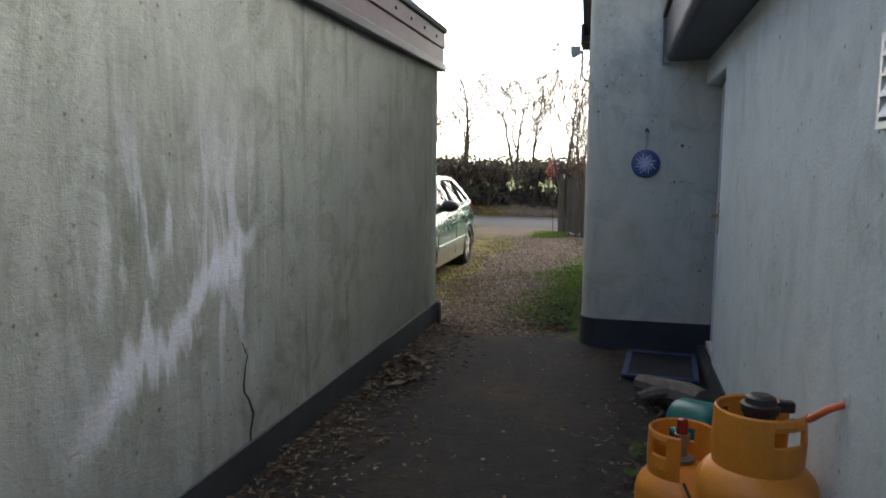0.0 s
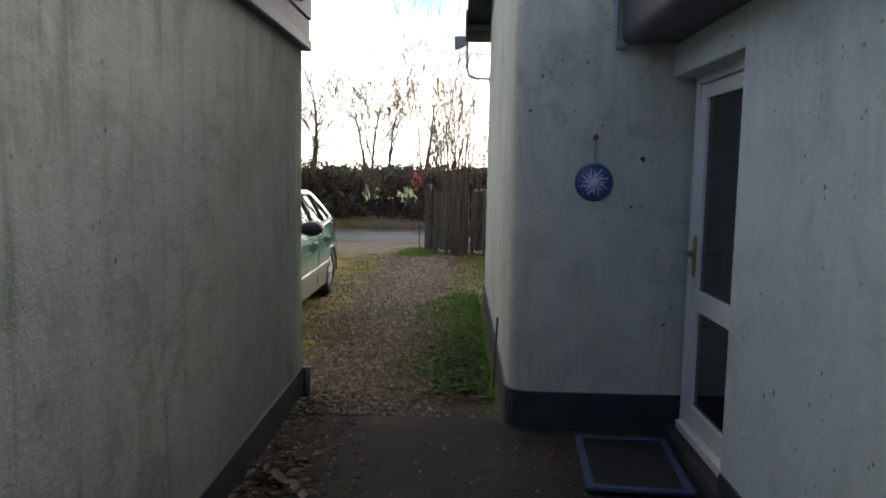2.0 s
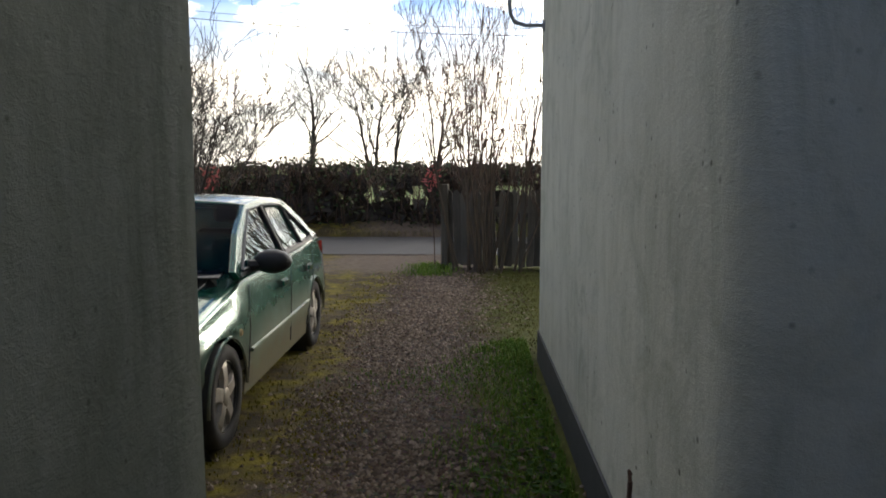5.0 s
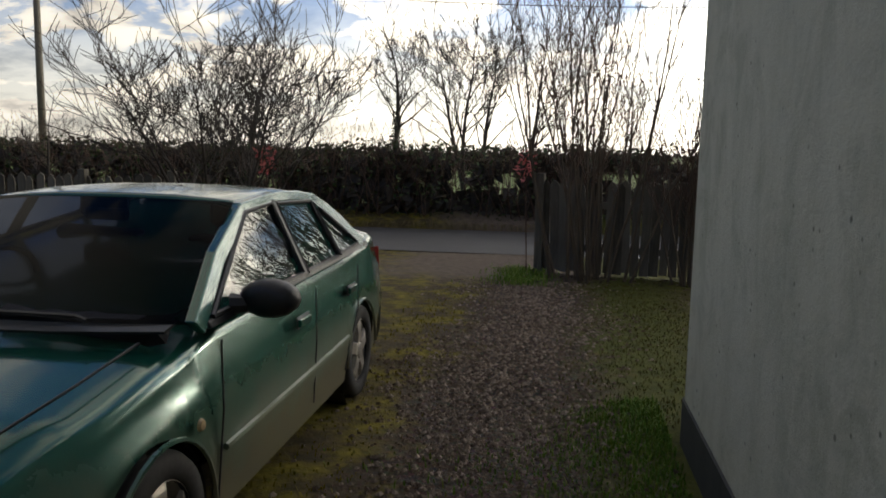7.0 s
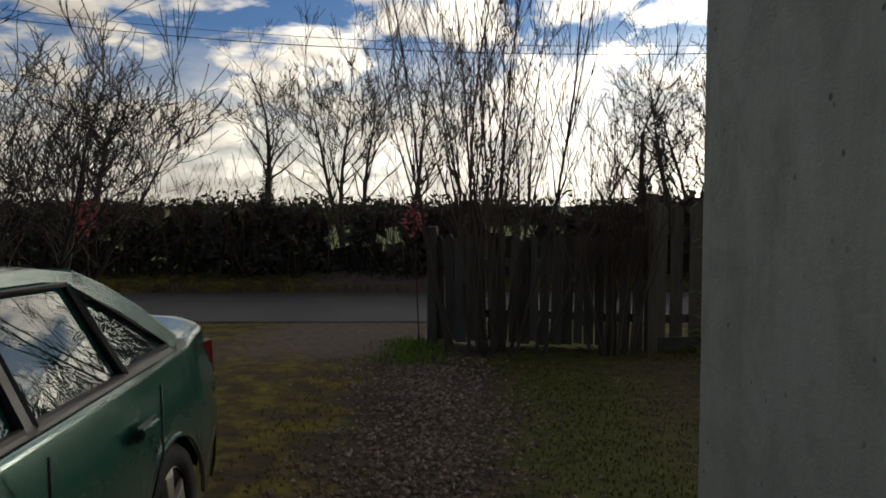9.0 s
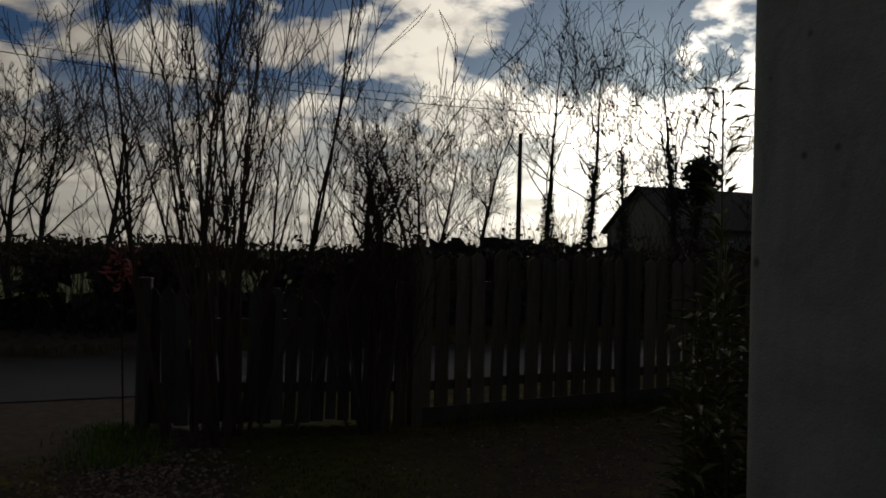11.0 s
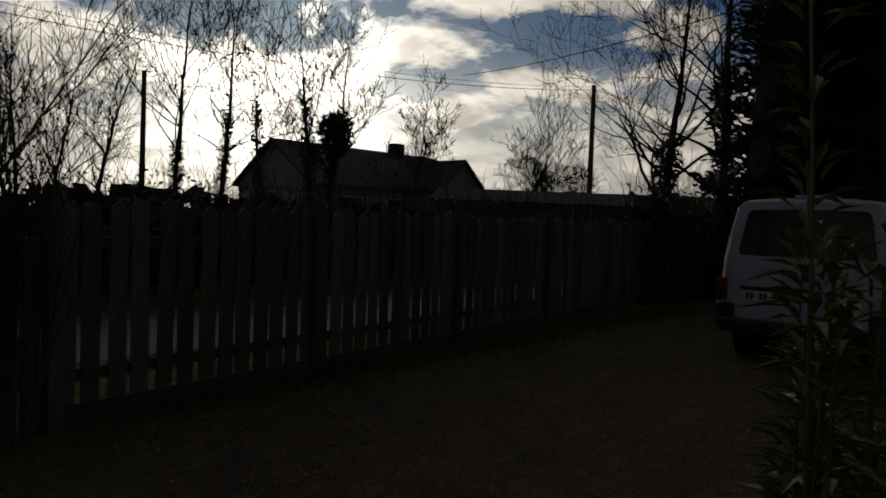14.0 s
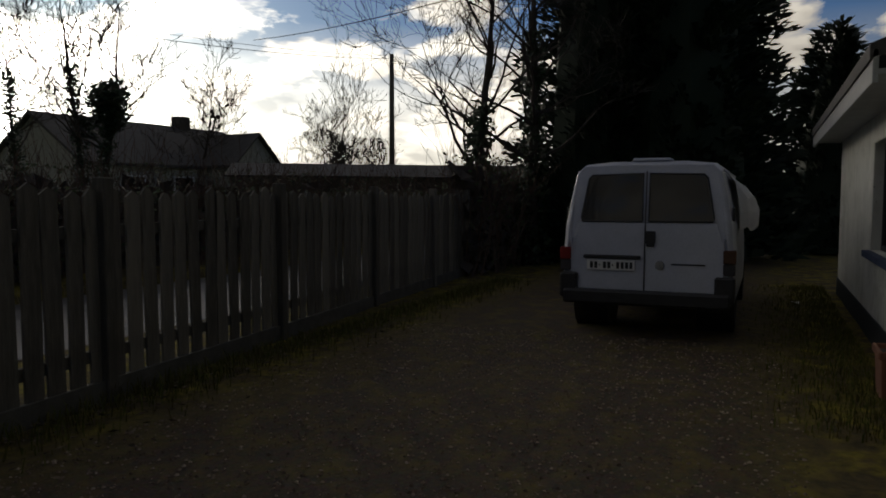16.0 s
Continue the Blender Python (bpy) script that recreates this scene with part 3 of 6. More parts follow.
    g.box(w0, w1, yf - 0.3, yf, z1, 2.5)
    g.box(wx1 - 0.3, wx1, 5.0, yf - 0.3, -0.1, 2.5)
    structure("wall_front", g, M_FRONT, "cream rendered front wall of the low house", "wall", 0.012)
    g = Geo()
    g.box(wx0 + 0.1, wx1 + 0.012, yf, yf + 0.014, -0.1, 0.27)
    structure("plinth_front", g, M_PLINTH, "dark painted base of the front wall", "plinth")
    win = thing("window_1", "window with dark glass and blue-grey sill in the front wall", "window", kind="structure")
    f = Geo()
    f.box(w0, w1, yf - 0.16, yf - 0.1, z1 - 0.06, z1)
    f.box(w0, w1, yf - 0.16, yf - 0.1, z0, z0 + 0.06)
    for xx in (w0, (w0 + w1) / 2 - 0.03, w1 - 0.06):
        f.box(xx, xx + 0.06, yf - 0.158, yf - 0.102, z0 + 0.06, z1 - 0.06)
    part("window_frame", f, M_DARK, win, bevel=0.004)
    s = Geo().box(w0 - 0.06, w1 + 0.06, yf - 0.15, yf + 0.08, z0 - 0.07, z0 - 0.002, 0.006)
    part("window_sill", s, M_MAT, win, "blue-grey painted sill")
    for xx in (w0 + 0.06, (w0 + w1) / 2 + 0.03):
        part("pane", Geo().box(xx, xx + (w1 - w0) / 2 - 0.09, yf - 0.135, yf - 0.125, z0 + 0.06, z1 - 0.06), M_GLASS, win)
    # added dark slab stands in for the unlit room behind the panes
    g = Geo()
    g.box(w0 - 0.4, w1 + 0.4, yf - 1.5, yf - 1.45, 0.1, 2.4)
    structure("room_back", g, M_DARK, "dark slab standing in for the unlit room behind the window", "wall")
    g = Geo()
    g.add([(5.9, yf + 0.42, 2.50), (wx1 + 0.3, yf + 0.42, 2.50), (wx1 + 0.3, 8.2, 4.2), (5.9, 8.2, 4.2), (5.9, yf + 0.42, 2.62), (wx1 + 0.3, yf + 0.42, 2.62), (wx1 + 0.3, 8.2, 4.32), (5.9, 8.2, 4.32)],
          [(3, 2, 1, 0), (4, 5, 6, 7), (0, 1, 5, 4), (1, 2, 6, 5), (2, 3, 7, 6), (3, 0, 4, 7)])
    structure("roof_front", g, M_TILE, "dark tiled low roof of the front wing", "roof", 0.008)
    g = Geo()
    g.box(5.9, wx1 + 0.28, yf + 0.36, yf + 0.40, 2.34, 2.58, 0.005)
    g.box(5.9, wx1 + 0.28, yf, yf + 0.36, 2.40, 2.44)
    structure("fascia_front", g, M_GREY, "grey fascia board and soffit", "eave")
    # closing walls, added out of sight behind the start of the path
    g = Geo()
    g.box(X_DOOR + 0.3, 13.0, -3.3, -3.0, -0.1, 2.6)
    g.box(-1.7, X_DOOR + 0.3, -3.3, -3.0, -0.1, 2.4)
    structure("wall_back", g, M_HOUSE, "unseen rendered wall added to close the back of the path", "wall")


def build_shed():
    x, y1 = -1.42, 8.23
    g = Geo()
    n = 40
    rings = []
    for z in (-0.1, 0.2, 0.6, 1.0, 1.4, 1.8, 2.2, 2.44):
        rings.append([(x + noise.noise((0.5, yy * 0.9, z * 1.2)) * 0.014, yy, z) for yy in (-3.0 + (y1 - 0.03 + 3.0) * i / n for i in range(n + 1))]
                     + [(x - 0.03, y1, z), (x - 1.5, y1, z), (x - 5.0, y1, z)])
    g.loft(rings, False)
    back = [[(px - 0.3 if i <= n + 1 else px, py - 0.3 if i > n else py, pz) for i, (px, py, pz) in enumerate(r)] for r in rings]
    g.loft([list(reversed(r)) for r in back], False)
    g.loft([rings[-1], back[-1]], False)
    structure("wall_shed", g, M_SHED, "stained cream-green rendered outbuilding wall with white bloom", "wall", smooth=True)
    g = Geo()
    g.loft([[(x + 0.012, -3, -0.1), (x + 0.012, y1 + 0.012, -0.1), (x - 5, y1 + 0.012, -0.1)], [(x + 0.012, -3, 0.17), (x + 0.012, y1 + 0.012, 0.20), (x - 5, y1 + 0.012, 0.2)], [(x - 0.02, -3, 0.18), (x - 0.02, y1 - 0.02, 0.21), (x - 5, y1 - 0.02, 0.21)]], False)
    structure("plinth_shed", g, M_PLINTH, "black painted base of the outbuilding wall", "plinth")
    fa = thing("shed_fascia", "purple-brown timber fascia boards with dark metal capping", "fascia", kind="structure")
    part("lower_board", Geo().box(x - 0.02, x + 0.05, -3.0, y1 + 0.022, 2.47, 2.60, 0.005), M_FASCIA, fa)
    part("drip_trim", Geo().box(x - 0.02, x + 0.065, -3.0, y1 + 0.03, 2.40, 2.47, 0.008), M_DARK, fa)
    part("upper_board", Geo().box(x - 0.02, x + 0.062, -3.0, y1 + 0.028, 2.605, 2.74, 0.005), M_FASCIA, fa)
    part("capping", Geo().box(x - 0.1, x + 0.08, -3.0, y1 + 0.04, 2.745, 2.80, 0.008), M_FELT, fa)
    part("end_board", Geo().box(x - 5, x - 0.03, y1, y1 + 0.018, 2.40, 2.74, 0.005), M_FASCIA, fa)
    rb = Geo()
    for i in range(26):
        yy = -2.6 + i * 0.42
        rb.lathe([(0.0, 0.012), (0.012, 0.010), (0.014, 0.0)], 8, (x + 0.062, yy, 2.67), "x")
    part("rivets", rb, M_DARK, fa)
    g = Geo().box(x - 5, x - 0.1, -3.0, y1, 2.44, 2.72)
    structure("roof_shed", g, M_FELT, "flat felted roof of the outbuilding", "roof")
    cup = thing("pipe_stub", "black plastic pipe stub with pale rim at the wall corner", "pipe", at=(x + 0.042, y1 - 0.05, 0.0))
    part("pipe", Geo().lathe([(0.026, 0.0), (0.026, 0.215), (0.021, 0.215), (0.019, 0.12), (0.0, 0.12)], 16), M_BLACK, cup, smooth=True)
    part("rim", Geo().lathe([(0.026, 0.205), (0.031, 0.208), (0.031, 0.220), (0.023, 0.223), (0.021, 0.216)], 16), M_GREY, cup)
    rod = thing("iron_rod", "short rusty iron rod standing against the gable", "rod", at=(-0.045, 8.5, 0.0))
    part("bar", Geo().tube([(0, 0, 0), (0.01, 0.01, 0.25), (0.018, 0.0, 0.5)], 0.009, 6), M_RUST, rod)
    part("hook", Geo().tube([(0.018, 0, 0.5), (0.018, 0.02, 0.53), (0.028, 0.035, 0.51)], 0.007, 6), M_RUST, rod)
    c = Geo()
    pts = [(x + 0.001, 4.36 + 0.008 * i + 0.03 * math.sin(i * 0.9) + R.uniform(-0.012, 0.012), 0.70 - i * 0.042) for i in range(14)]
    c.tube(pts, [0.002 + 0.004 * i / 14 for i in range(14)], 4)
    tagged(part("wall_crack", c, M_DARK), "dark crack running down the rendered wall", "crack", "", "structure")


build_house()
build_shed()


def build_door():
    x = X_DOOR + 0.11
    d = thing("door_1", "white plastic half-glazed back door, closed", "door", kind="structure", at=(x, 7.0, 0.1))
    y0, y1, z0, z1 = -0.53, 0.5, 0.0, 2.09
    f = Geo()
    f.box(0, 0.07, y0, y0 + 0.06, z0, z1)
    f.box(0, 0.07, y1 - 0.06, y1, z0, z1)
    f.box(0, 0.07, y0 + 0.06, y1 - 0.06, z1 - 0.06, z1)
    f.box(-0.04, 0.07, y0 + 0.06, y1 - 0.06, z0, z0 + 0.05)
    part("frame", f, M_PVC, d, bevel=0.005)
    lf = Geo()
    a, b = y0 + 0.065, y1 - 0.065
    lf.box(0.008, 0.062, a, a + 0.11, 0.06, 2.02)
    lf.box(0.008, 0.062, b - 0.11, b, 0.06, 2.02)
    for p, q in ((0.06, 0.17), (0.73, 0.85), (1.94, 2.02)):
        lf.box(0.008, 0.062, a + 0.11, b - 0.11, p, q)
    leaf = part("leaf", lf, M_PVC, d, bevel=0.005)
    for p, q in ((0.17, 0.73), (0.85, 1.94)):
        part("pane", Geo().box(0.028, 0.036, a + 0.11, b - 0.11, p, q), M_GLASS, leaf, "dark glass pane")
    h = Geo()
    h.box(-0.004, 0.008, b - 0.075, b - 0.035, 0.92, 1.16, 0.003)
    h.tube([(0.0, b - 0.055, 1.06), (-0.05, b - 0.055, 1.06), (-0.055, b - 0.075, 1.06), (-0.055, b - 0.17, 1.055)], 0.010, 8)
    part("handle", h, M_BRASS, leaf, "brass lever handle on a backplate", smooth=False)
    for z in (0.3, 1.0, 1.75):
        part("hinge", Geo().tube([(-0.008, a - 0.004, z), (-0.008, a - 0.004, z + 0.1)], 0.011, 8), M_PVC, d)
    s = Geo().box(X_DOOR + 0.004, X_DOOR + 0.3, 6.47, 7.5, -0.05, 0.1)
    structure("door_step", s, M_PLINTH, "concrete step under the back door", "step", 0.01)
    # thin panel added behind the door, dark in place of the room's shade
    b = Geo().box(X_DOOR + 0.25, X_DOOR + 0.3, 6.4, 7.6, 0, 2.3)
    structure("door_backing", b, M_DARK, "dark panel standing in for the unlit room behind the back door", "wall")


build_door()

# ---- small things in the path ----


def ring_shell(g, r, t, z0, z1, a0, a1, n=26):
    """An upright curved strip of thickness t."""
    prof = [(r - t, z0), (r, z0), (r + 0.004, (z0 + z1) / 2), (r, z1), (r - t / 2, z1 + t * 0.6), (r - t, z1)]
    rings = []
    for i in range(n + 1):
        a = a0 + (a1 - a0) * i / n
        rings.append([(p * math.cos(a), p * math.sin(a), z) for p, z in prof])
    g.loft(rings, True, True)


def gas_cylinder(at, size, turn, label, regulator, bands):
    """bands: pieces of the collar as angles and lower and upper edge as shares of its height."""
    c = thing("gas_cylinder", label, "gas cylinder", "gas cylinders", at=at)
    c.rotation_euler[2] = radians(turn)
    r, h = size
    body = Geo()
    prof = [(0.0, 0.05), (r * 0.75, 0.05), (r * 0.93, 0.07), (r, 0.13)]
    prof += [(r, h * 0.3), (r * 1.012, h * 0.31), (r * 1.012, h * 0.33), (r, h * 0.34), (r, h - 0.12)]
    prof += [(r * math.cos(a), h - 0.12 + 0.12 * math.sin(a)) for a in (math.pi / 2 * i / 7 for i in range(1, 7))] + [(0.0, h + 0.002)]
    body.lathe(prof, 36)
    part("body", body, M_ORANGE, c, smooth=True)
    part("foot_ring", Geo().lathe([(r * 0.8, 0.0), (r * 0.82, 0.0), (r * 0.82, 0.08), (r * 0.8, 0.08), (r * 0.8, 0.0)], 28), M_ORANGE, c, smooth=True)
    rc = r * 0.74
    hc = 0.135 if regulator else 0.115
    for a0, a1, lo, hi in bands:
        col = Geo()
        ring_shell(col, rc, 0.010, h - 0.05 if lo == 0 else h + hc * lo, h + hc * hi, radians(a0), radians(a1), max(4, int((a1 - a0) / 9)))
        part("collar", col, M_ORANGE, c)
    v = Geo()
    v.lathe([(0.05, h - 0.002), (0.05, h + 0.012), (0.022, h + 0.02), (0.020, h + 0.06), (0.028, h + 0.062), (0.028, h + 0.10), (0.0, h + 0.105)], 14)
    part("valve", v, M_STEEL, c, smooth=False)
    if regulator:
        g = Geo()
        g.lathe([(0.03, h + 0.07), (0.046, h + 0.08), (0.050, h + 0.12), (0.058, h + 0.125), (0.060, h + 0.150), (0.048, h + 0.155), (0.045, h + 0.172), (0.030, h + 0.180), (0.0, h + 0.182)], 20)
        g.box(0.05, 0.10, -0.018, 0.018, h + 0.13, h + 0.165, 0.005)
        part("regulator", g, M_BLACK, c, "black clip-on gas regulator")
    else:
        part("cap", Geo().lathe([(0.0, h + 0.16), (0.018, h + 0.155), (0.022, h + 0.10), (0.022, h + 0.09), (0.0, h + 0.09)], 12), M_RED, c, "red valve cap")
    return c


def build_cylinders():
    gas_cylinder((0.735, 3.66, 0), (0.185, 0.655), 0, "orange butane gas cylinder with slotted collar standing by the wall", True,
                 ((40, 125, 0, 1), (125, 170, 0, 0.35), (125, 170, 0.78, 1), (170, 278, 0, 1), (278, 326, 0, 0.38), (278, 326, 0.76, 1), (326, 350, 0, 1)))
    gas_cylinder((0.535, 3.98, 0), (0.160, 0.475), 0, "smaller orange gas cylinder with red valve cap", False,
                 ((-25, 60, 0, 1), (60, 110, 0, 0.3), (60, 110, 0.75, 1), (110, 205, 0, 1), (205, 240, 0, 0.3), (205, 240, 0.72, 1), (240, 264, 0, 1)))
    hose = Geo()
    hose.tube([(0.815, 3.66, 0.748), (0.84, 3.65, 0.755), (0.87, 3.60, 0.79), (0.90, 3.54, 0.84), (0.95, 3.48, 0.885)], 0.011, 8)
    hp = thing("gas_hose", "orange rubber gas hose running into the wall", "hose")
    part("tube", hose, M_HOSE, hp, smooth=True)
    part("clip", Geo().tube([(0.82, 3.658, 0.75), (0.838, 3.652, 0.755)], 0.015, 8), M_STEEL, hp)
    part("wall_patch", Geo().lathe([(0.0, -0.012), (0.012, -0.006), (0.026, -0.002), (0.028, 0.01)], 14, (X_DOOR, 3.48, 0.895), "x"), M_PAPER, hp, "white filler round the hole")


build_cylinders()


def build_watering_can():
    w = thing("watering_can", "green plastic watering can lying by the wall", "watering can", at=(0.66, 5.55, 0.122))
    w.rotation_euler = (radians(86), 0, radians(42))
    b = Geo()
    b.lathe([(0.0, 0.0), (0.105, 0.0), (0.115, 0.02), (0.125, 0.2), (0.12, 0.26), (0.085, 0.29), (0.075, 0.285), (0.105, 0.25), (0.105, 0.03), (0.0, 0.02)], 20)
    part("body", b, M_TEAL, w, smooth=True)
    part("spout", Geo().tube([(-0.10, 0, 0.07), (-0.2, 0, 0.16), (-0.27, 0, 0.26)], [0.035, 0.024, 0.018], 10), M_TEAL, w, smooth=True)
    part("rose", Geo().tube([(-0.268, 0, 0.258), (-0.31, 0, 0.30)], [0.018, 0.045], 12), M_TEAL, w)
    part("handle", Geo().tube([(0.10, 0, 0.25), (0.06, 0, 0.36), (-0.03, 0, 0.38), (-0.09, 0, 0.29)], 0.013, 8), M_BLACK, w, "dark moulded handle", smooth=True)
    g = thing("log", "pale weathered log lying against the wall", "log", at=(0.68, 6.0, 0.09))
    t = Geo()
    t.tube([(0.14, -0.22, 0.06), (0.06, -0.02, 0.02), (-0.06, 0.14, 0.0), (-0.22, 0.3, 0.0)], [0.07, 0.095, 0.085, 0.06], 10)
    part("stem", t, M_SACK, g, smooth=False)
    part("stub", Geo().tube([(0.0, 0.05, 0.04), (-0.15, 0.02, 0.02), (-0.24, -0.03, 0.0)], [0.05, 0.04, 0.03], 8), M_SACK, g)


build_watering_can()


def build_mat():
    m = thing("doormat", "worn blue doormat on the ground before the back door", "doormat", at=(0.64, 7.03, 0.02))
    m.rotation_euler[2] = radians(-4)
    part("pad", Geo().box(-0.25, 0.25, -0.36, 0.36, 0, 0.016, 0.004), M_BLACK, m)
    rim = Geo()
    for a in ((-0.27, 0.27, -0.39, -0.345), (-0.27, 0.27, 0.345, 0.39), (-0.27, -0.225, -0.345, 0.345), (0.225, 0.27, -0.345, 0.345)):
        rim.box(a[0], a[1], a[2], a[3], 0, 0.024, 0.005)
    part("rim", rim, M_MAT, m, "blue rubber rim")


build_mat()


def build_plaque():
    p = thing("sun_plaque", "round blue ceramic plaque with pale sun rays on the wall", "plaque", at=(0.485, Y_PLAQ - 0.004, 1.555))
    part("disc", Geo().lathe([(0.0, -0.014), (0.100, -0.014), (0.112, -0.010), (0.115, 0.0), (0.11, 0.004)], 44, axis="y"), M_PLAQUE, p, smooth=True)
    part("face", Geo().lathe([(0.0, -0.026), (0.018, -0.023), (0.028, -0.016), (0.032, -0.012)], 24, axis="y"), M_PALE, p, "pale raised centre", smooth=True)
    for i in range(16):
        a = 2 * math.pi * i / 16
        ln = 0.088 if i % 2 else 0.072
        pts = []
        for k in range(6):
            u = k / 5
            rr = 0.033 + (ln - 0.033) * u
            b = a + (0.10 * math.sin(u * 6.0) if i % 2 else 0)
            pts.append((rr * math.cos(b), -0.015, rr * math.sin(b)))
        part("ray", Geo().tube(pts, [0.0075, 0.007, 0.006, 0.005, 0.004, 0.0015], 5), M_PALE, p)
    part("strap", Geo().box(-0.008, 0.008, -0.012, -0.004, 0.11, 0.27), M_GREY, p)
    hk = thing("wall_hook", "small rusty hook holding the plaque strap", "hook", at=(0.485, Y_PLAQ, 1.82))
    part("stem", Geo().tube([(0, 0, 0), (0, -0.03, 0), (0, -0.035, 0.02)], 0.007, 6), M_RUST, hk)
    part("rose", Geo().lathe([(0.0, -0.012), (0.016, -0.01), (0.018, 0.0)], 12, axis="y"), M_RUST, hk)
    n = thing("wall_nail", "rusty nail in the wall", "nail", at=(0.763, Y_PLAQ, 1.70))
    part("shank", Geo().tube([(0, 0, 0), (0, -0.035, 0.004)], 0.006, 6), M_RUST, n)
    part("head", Geo().lathe([(0.0, -0.042), (0.014, -0.04), (0.014, -0.034), (0.0, -0.034)], 10, axis="y"), M_RUST, n)


build_plaque()


def build_floodlight():
    f = thing("floodlight", "small floodlight on a bent pipe bracket at the house corner", "floodlight", at=(-0.0, 11.95, 2.68))
    part("arm", Geo().tube([(0.02, 0, 0.0), (-0.15, 0, 0.0), (-0.24, 0, 0.03), (-0.27, 0, 0.1), (-0.275, 0, 0.40)], 0.016, 8), M_GREY, f, smooth=True)
    part("mount", Geo().lathe([(0.0, -0.02), (0.04, -0.018), (0.05, 0.0)], 12, axis="x"), M_GREY, f)
    h = part("head", Geo().loft([[(-0.30, -0.07, 0.37), (-0.30, 0.07, 0.37), (-0.30, 0.07, 0.47), (-0.30, -0.07, 0.47)], [(-0.40, -0.09, 0.33), (-0.40, 0.09, 0.33), (-0.40, 0.09, 0.47), (-0.40, -0.09, 0.47)], [(-0.42, -0.09, 0.34), (-0.42, 0.09, 0.34), (-0.43, 0.09, 0.46), (-0.43, -0.09, 0.46)]]), M_GREY, f, bevel=0.006)
    part("lens", Geo().quad((-0.432, -0.075, 0.35), (-0.432, 0.075, 0.35), (-0.437, 0.075, 0.45), (-0.437, -0.075, 0.45)), M_LENS, h)
    part("knuckle", Geo().box(-0.31, -0.26, -0.02, 0.02, 0.38, 0.42, 0.005), M_GREY, f)
    v = thing("wall_vent", "white louvred plastic vent on the rendered wall", "vent", at=(X_DOOR - 0.002, 3.22, 1.76))
    part("frame", Geo().box(-0.02, 0, -0.12, -0.10, -0.12, 0.12).box(-0.02, 0, 0.10, 0.12, -0.12, 0.12).box(-0.02, 0, -0.1, 0.1, 0.10, 0.12).box(-0.02, 0, -0.1, 0.1, -0.12, -0.10), M_PVC, v)
    part("backing", Geo().box(-0.004, 0, -0.1, 0.1, -0.1, 0.1), M_DARK, v)
    for i in range(4):
        z = -0.09 + i * 0.05
        part("slat", Geo().add([(-0.004, -0.1, z + 0.04), (-0.004, 0.1, z + 0.04), (-0.02, 0.1, z), (-0.02, -0.1, z), (-0.008, -0.1, z + 0.04), (-0.008, 0.1, z + 0.04), (-0.024, 0.1, z), (-0.024, -0.1, z)], [(0, 1, 2, 3), (7, 6, 5, 4), (3, 2, 6, 7)]), M_PVC, v)


build_floodlight()

# ---- car ----


def lerp_table(t, rows):
    for (a, va), (b, vb) in zip(rows, rows[1:]):
        if t <= b:
            u = max(0.0, (t - a) / (b - a))
            u = u * u * (3 - 2 * u) * 0.35 + u * 0.65
            return va + (vb - va) * u
    return rows[-1][1]


CAR_AX0, CAR_AX1, WHEEL_R = 0.76, 3.22, 0.30


def car_body():
    """Lower body: from the sill up to the shoulder and across bonnet, cowl and boot. u runs from the nose to the tail."""
    ln = 4.27
    top = [(0.0, 0.62), (0.08, 0.70), (0.5, 0.80), (1.0, 0.88), (1.22, 0.93), (2.0, 0.95), (3.3, 0.975), (3.6, 0.985), (4.12, 0.99), (4.22, 0.93), (ln, 0.78)]
    half = [(0.0, 0.56), (0.06, 0.66), (0.25, 0.76), (0.6, 0.815), (1.2, 0.838), (3.0, 0.842), (3.7, 0.815), (4.05, 0.76), (4.2, 0.70), (ln, 0.64)]
    us = sorted(set([round(i * ln / 60, 3) for i in range(61)] + [round(c + WHEEL_R * 1.17 * math.sin(a), 3) for c in (CAR_AX0, CAR_AX1) for a in (-1.57, -1.3, -1.0, -0.7, -0.35, 0, 0.35, 0.7, 1.0, 1.3, 1.57)]))
    rings = []
    for u in us:
        w, zt = lerp_table(u, half), lerp_table(u, top)
        zb = 0.20 + 0.10 * max(0, 1 - u / 0.25) ** 2 + 0.10 * max(0, 1 - (ln - u) / 0.4)
        for c in (CAR_AX0, CAR_AX1):
            q = (WHEEL_R * 1.17) ** 2 - (u - c) ** 2
            if q > 0:
                zb = max(zb, WHEEL_R - 0.02 + math.sqrt(q))
        zs = zt - 0.085
        side = []
        for k in range(9):
            z = zb + (zs - zb) * k / 8
            v = (z - 0.2) / (zs - 0.2) if zs > 0.2 else 0
            x = w * (0.955 + 0.045 * math.sin(math.pi * min(1, max(0, v * 0.95 + 0.12)))) - 0.03 * max(0, v - 0.8) / 0.2
            if abs(z - 0.47) < 0.03:
                x += 0.012
            side.append((x, u, z))
        xs = side[-1][0]
        topc = [(xs * 0.985, u, zs + 0.035), (xs * 0.93, u, zs + 0.062), (xs * 0.8, u, zt), (xs * 0.4, u, zt + 0.018), (0, u, zt + 0.022)]
        h = side + topc
        ring = h + [(-x, y, z) for x, y, z in reversed(h[:-1])]
        rings.append(ring)
    g = Geo()
    g.loft(rings, False)
    n = len(rings[0])
    for r, rev in ((0, False), (len(rings) - 1, True)):
        ids = [r * n + i for i in range(n)]
        g.f.append(tuple(ids if rev else reversed(ids)))
    return g


def pillar_x(z, base=0.800):
    return base - (z - 0.93) * 0.47


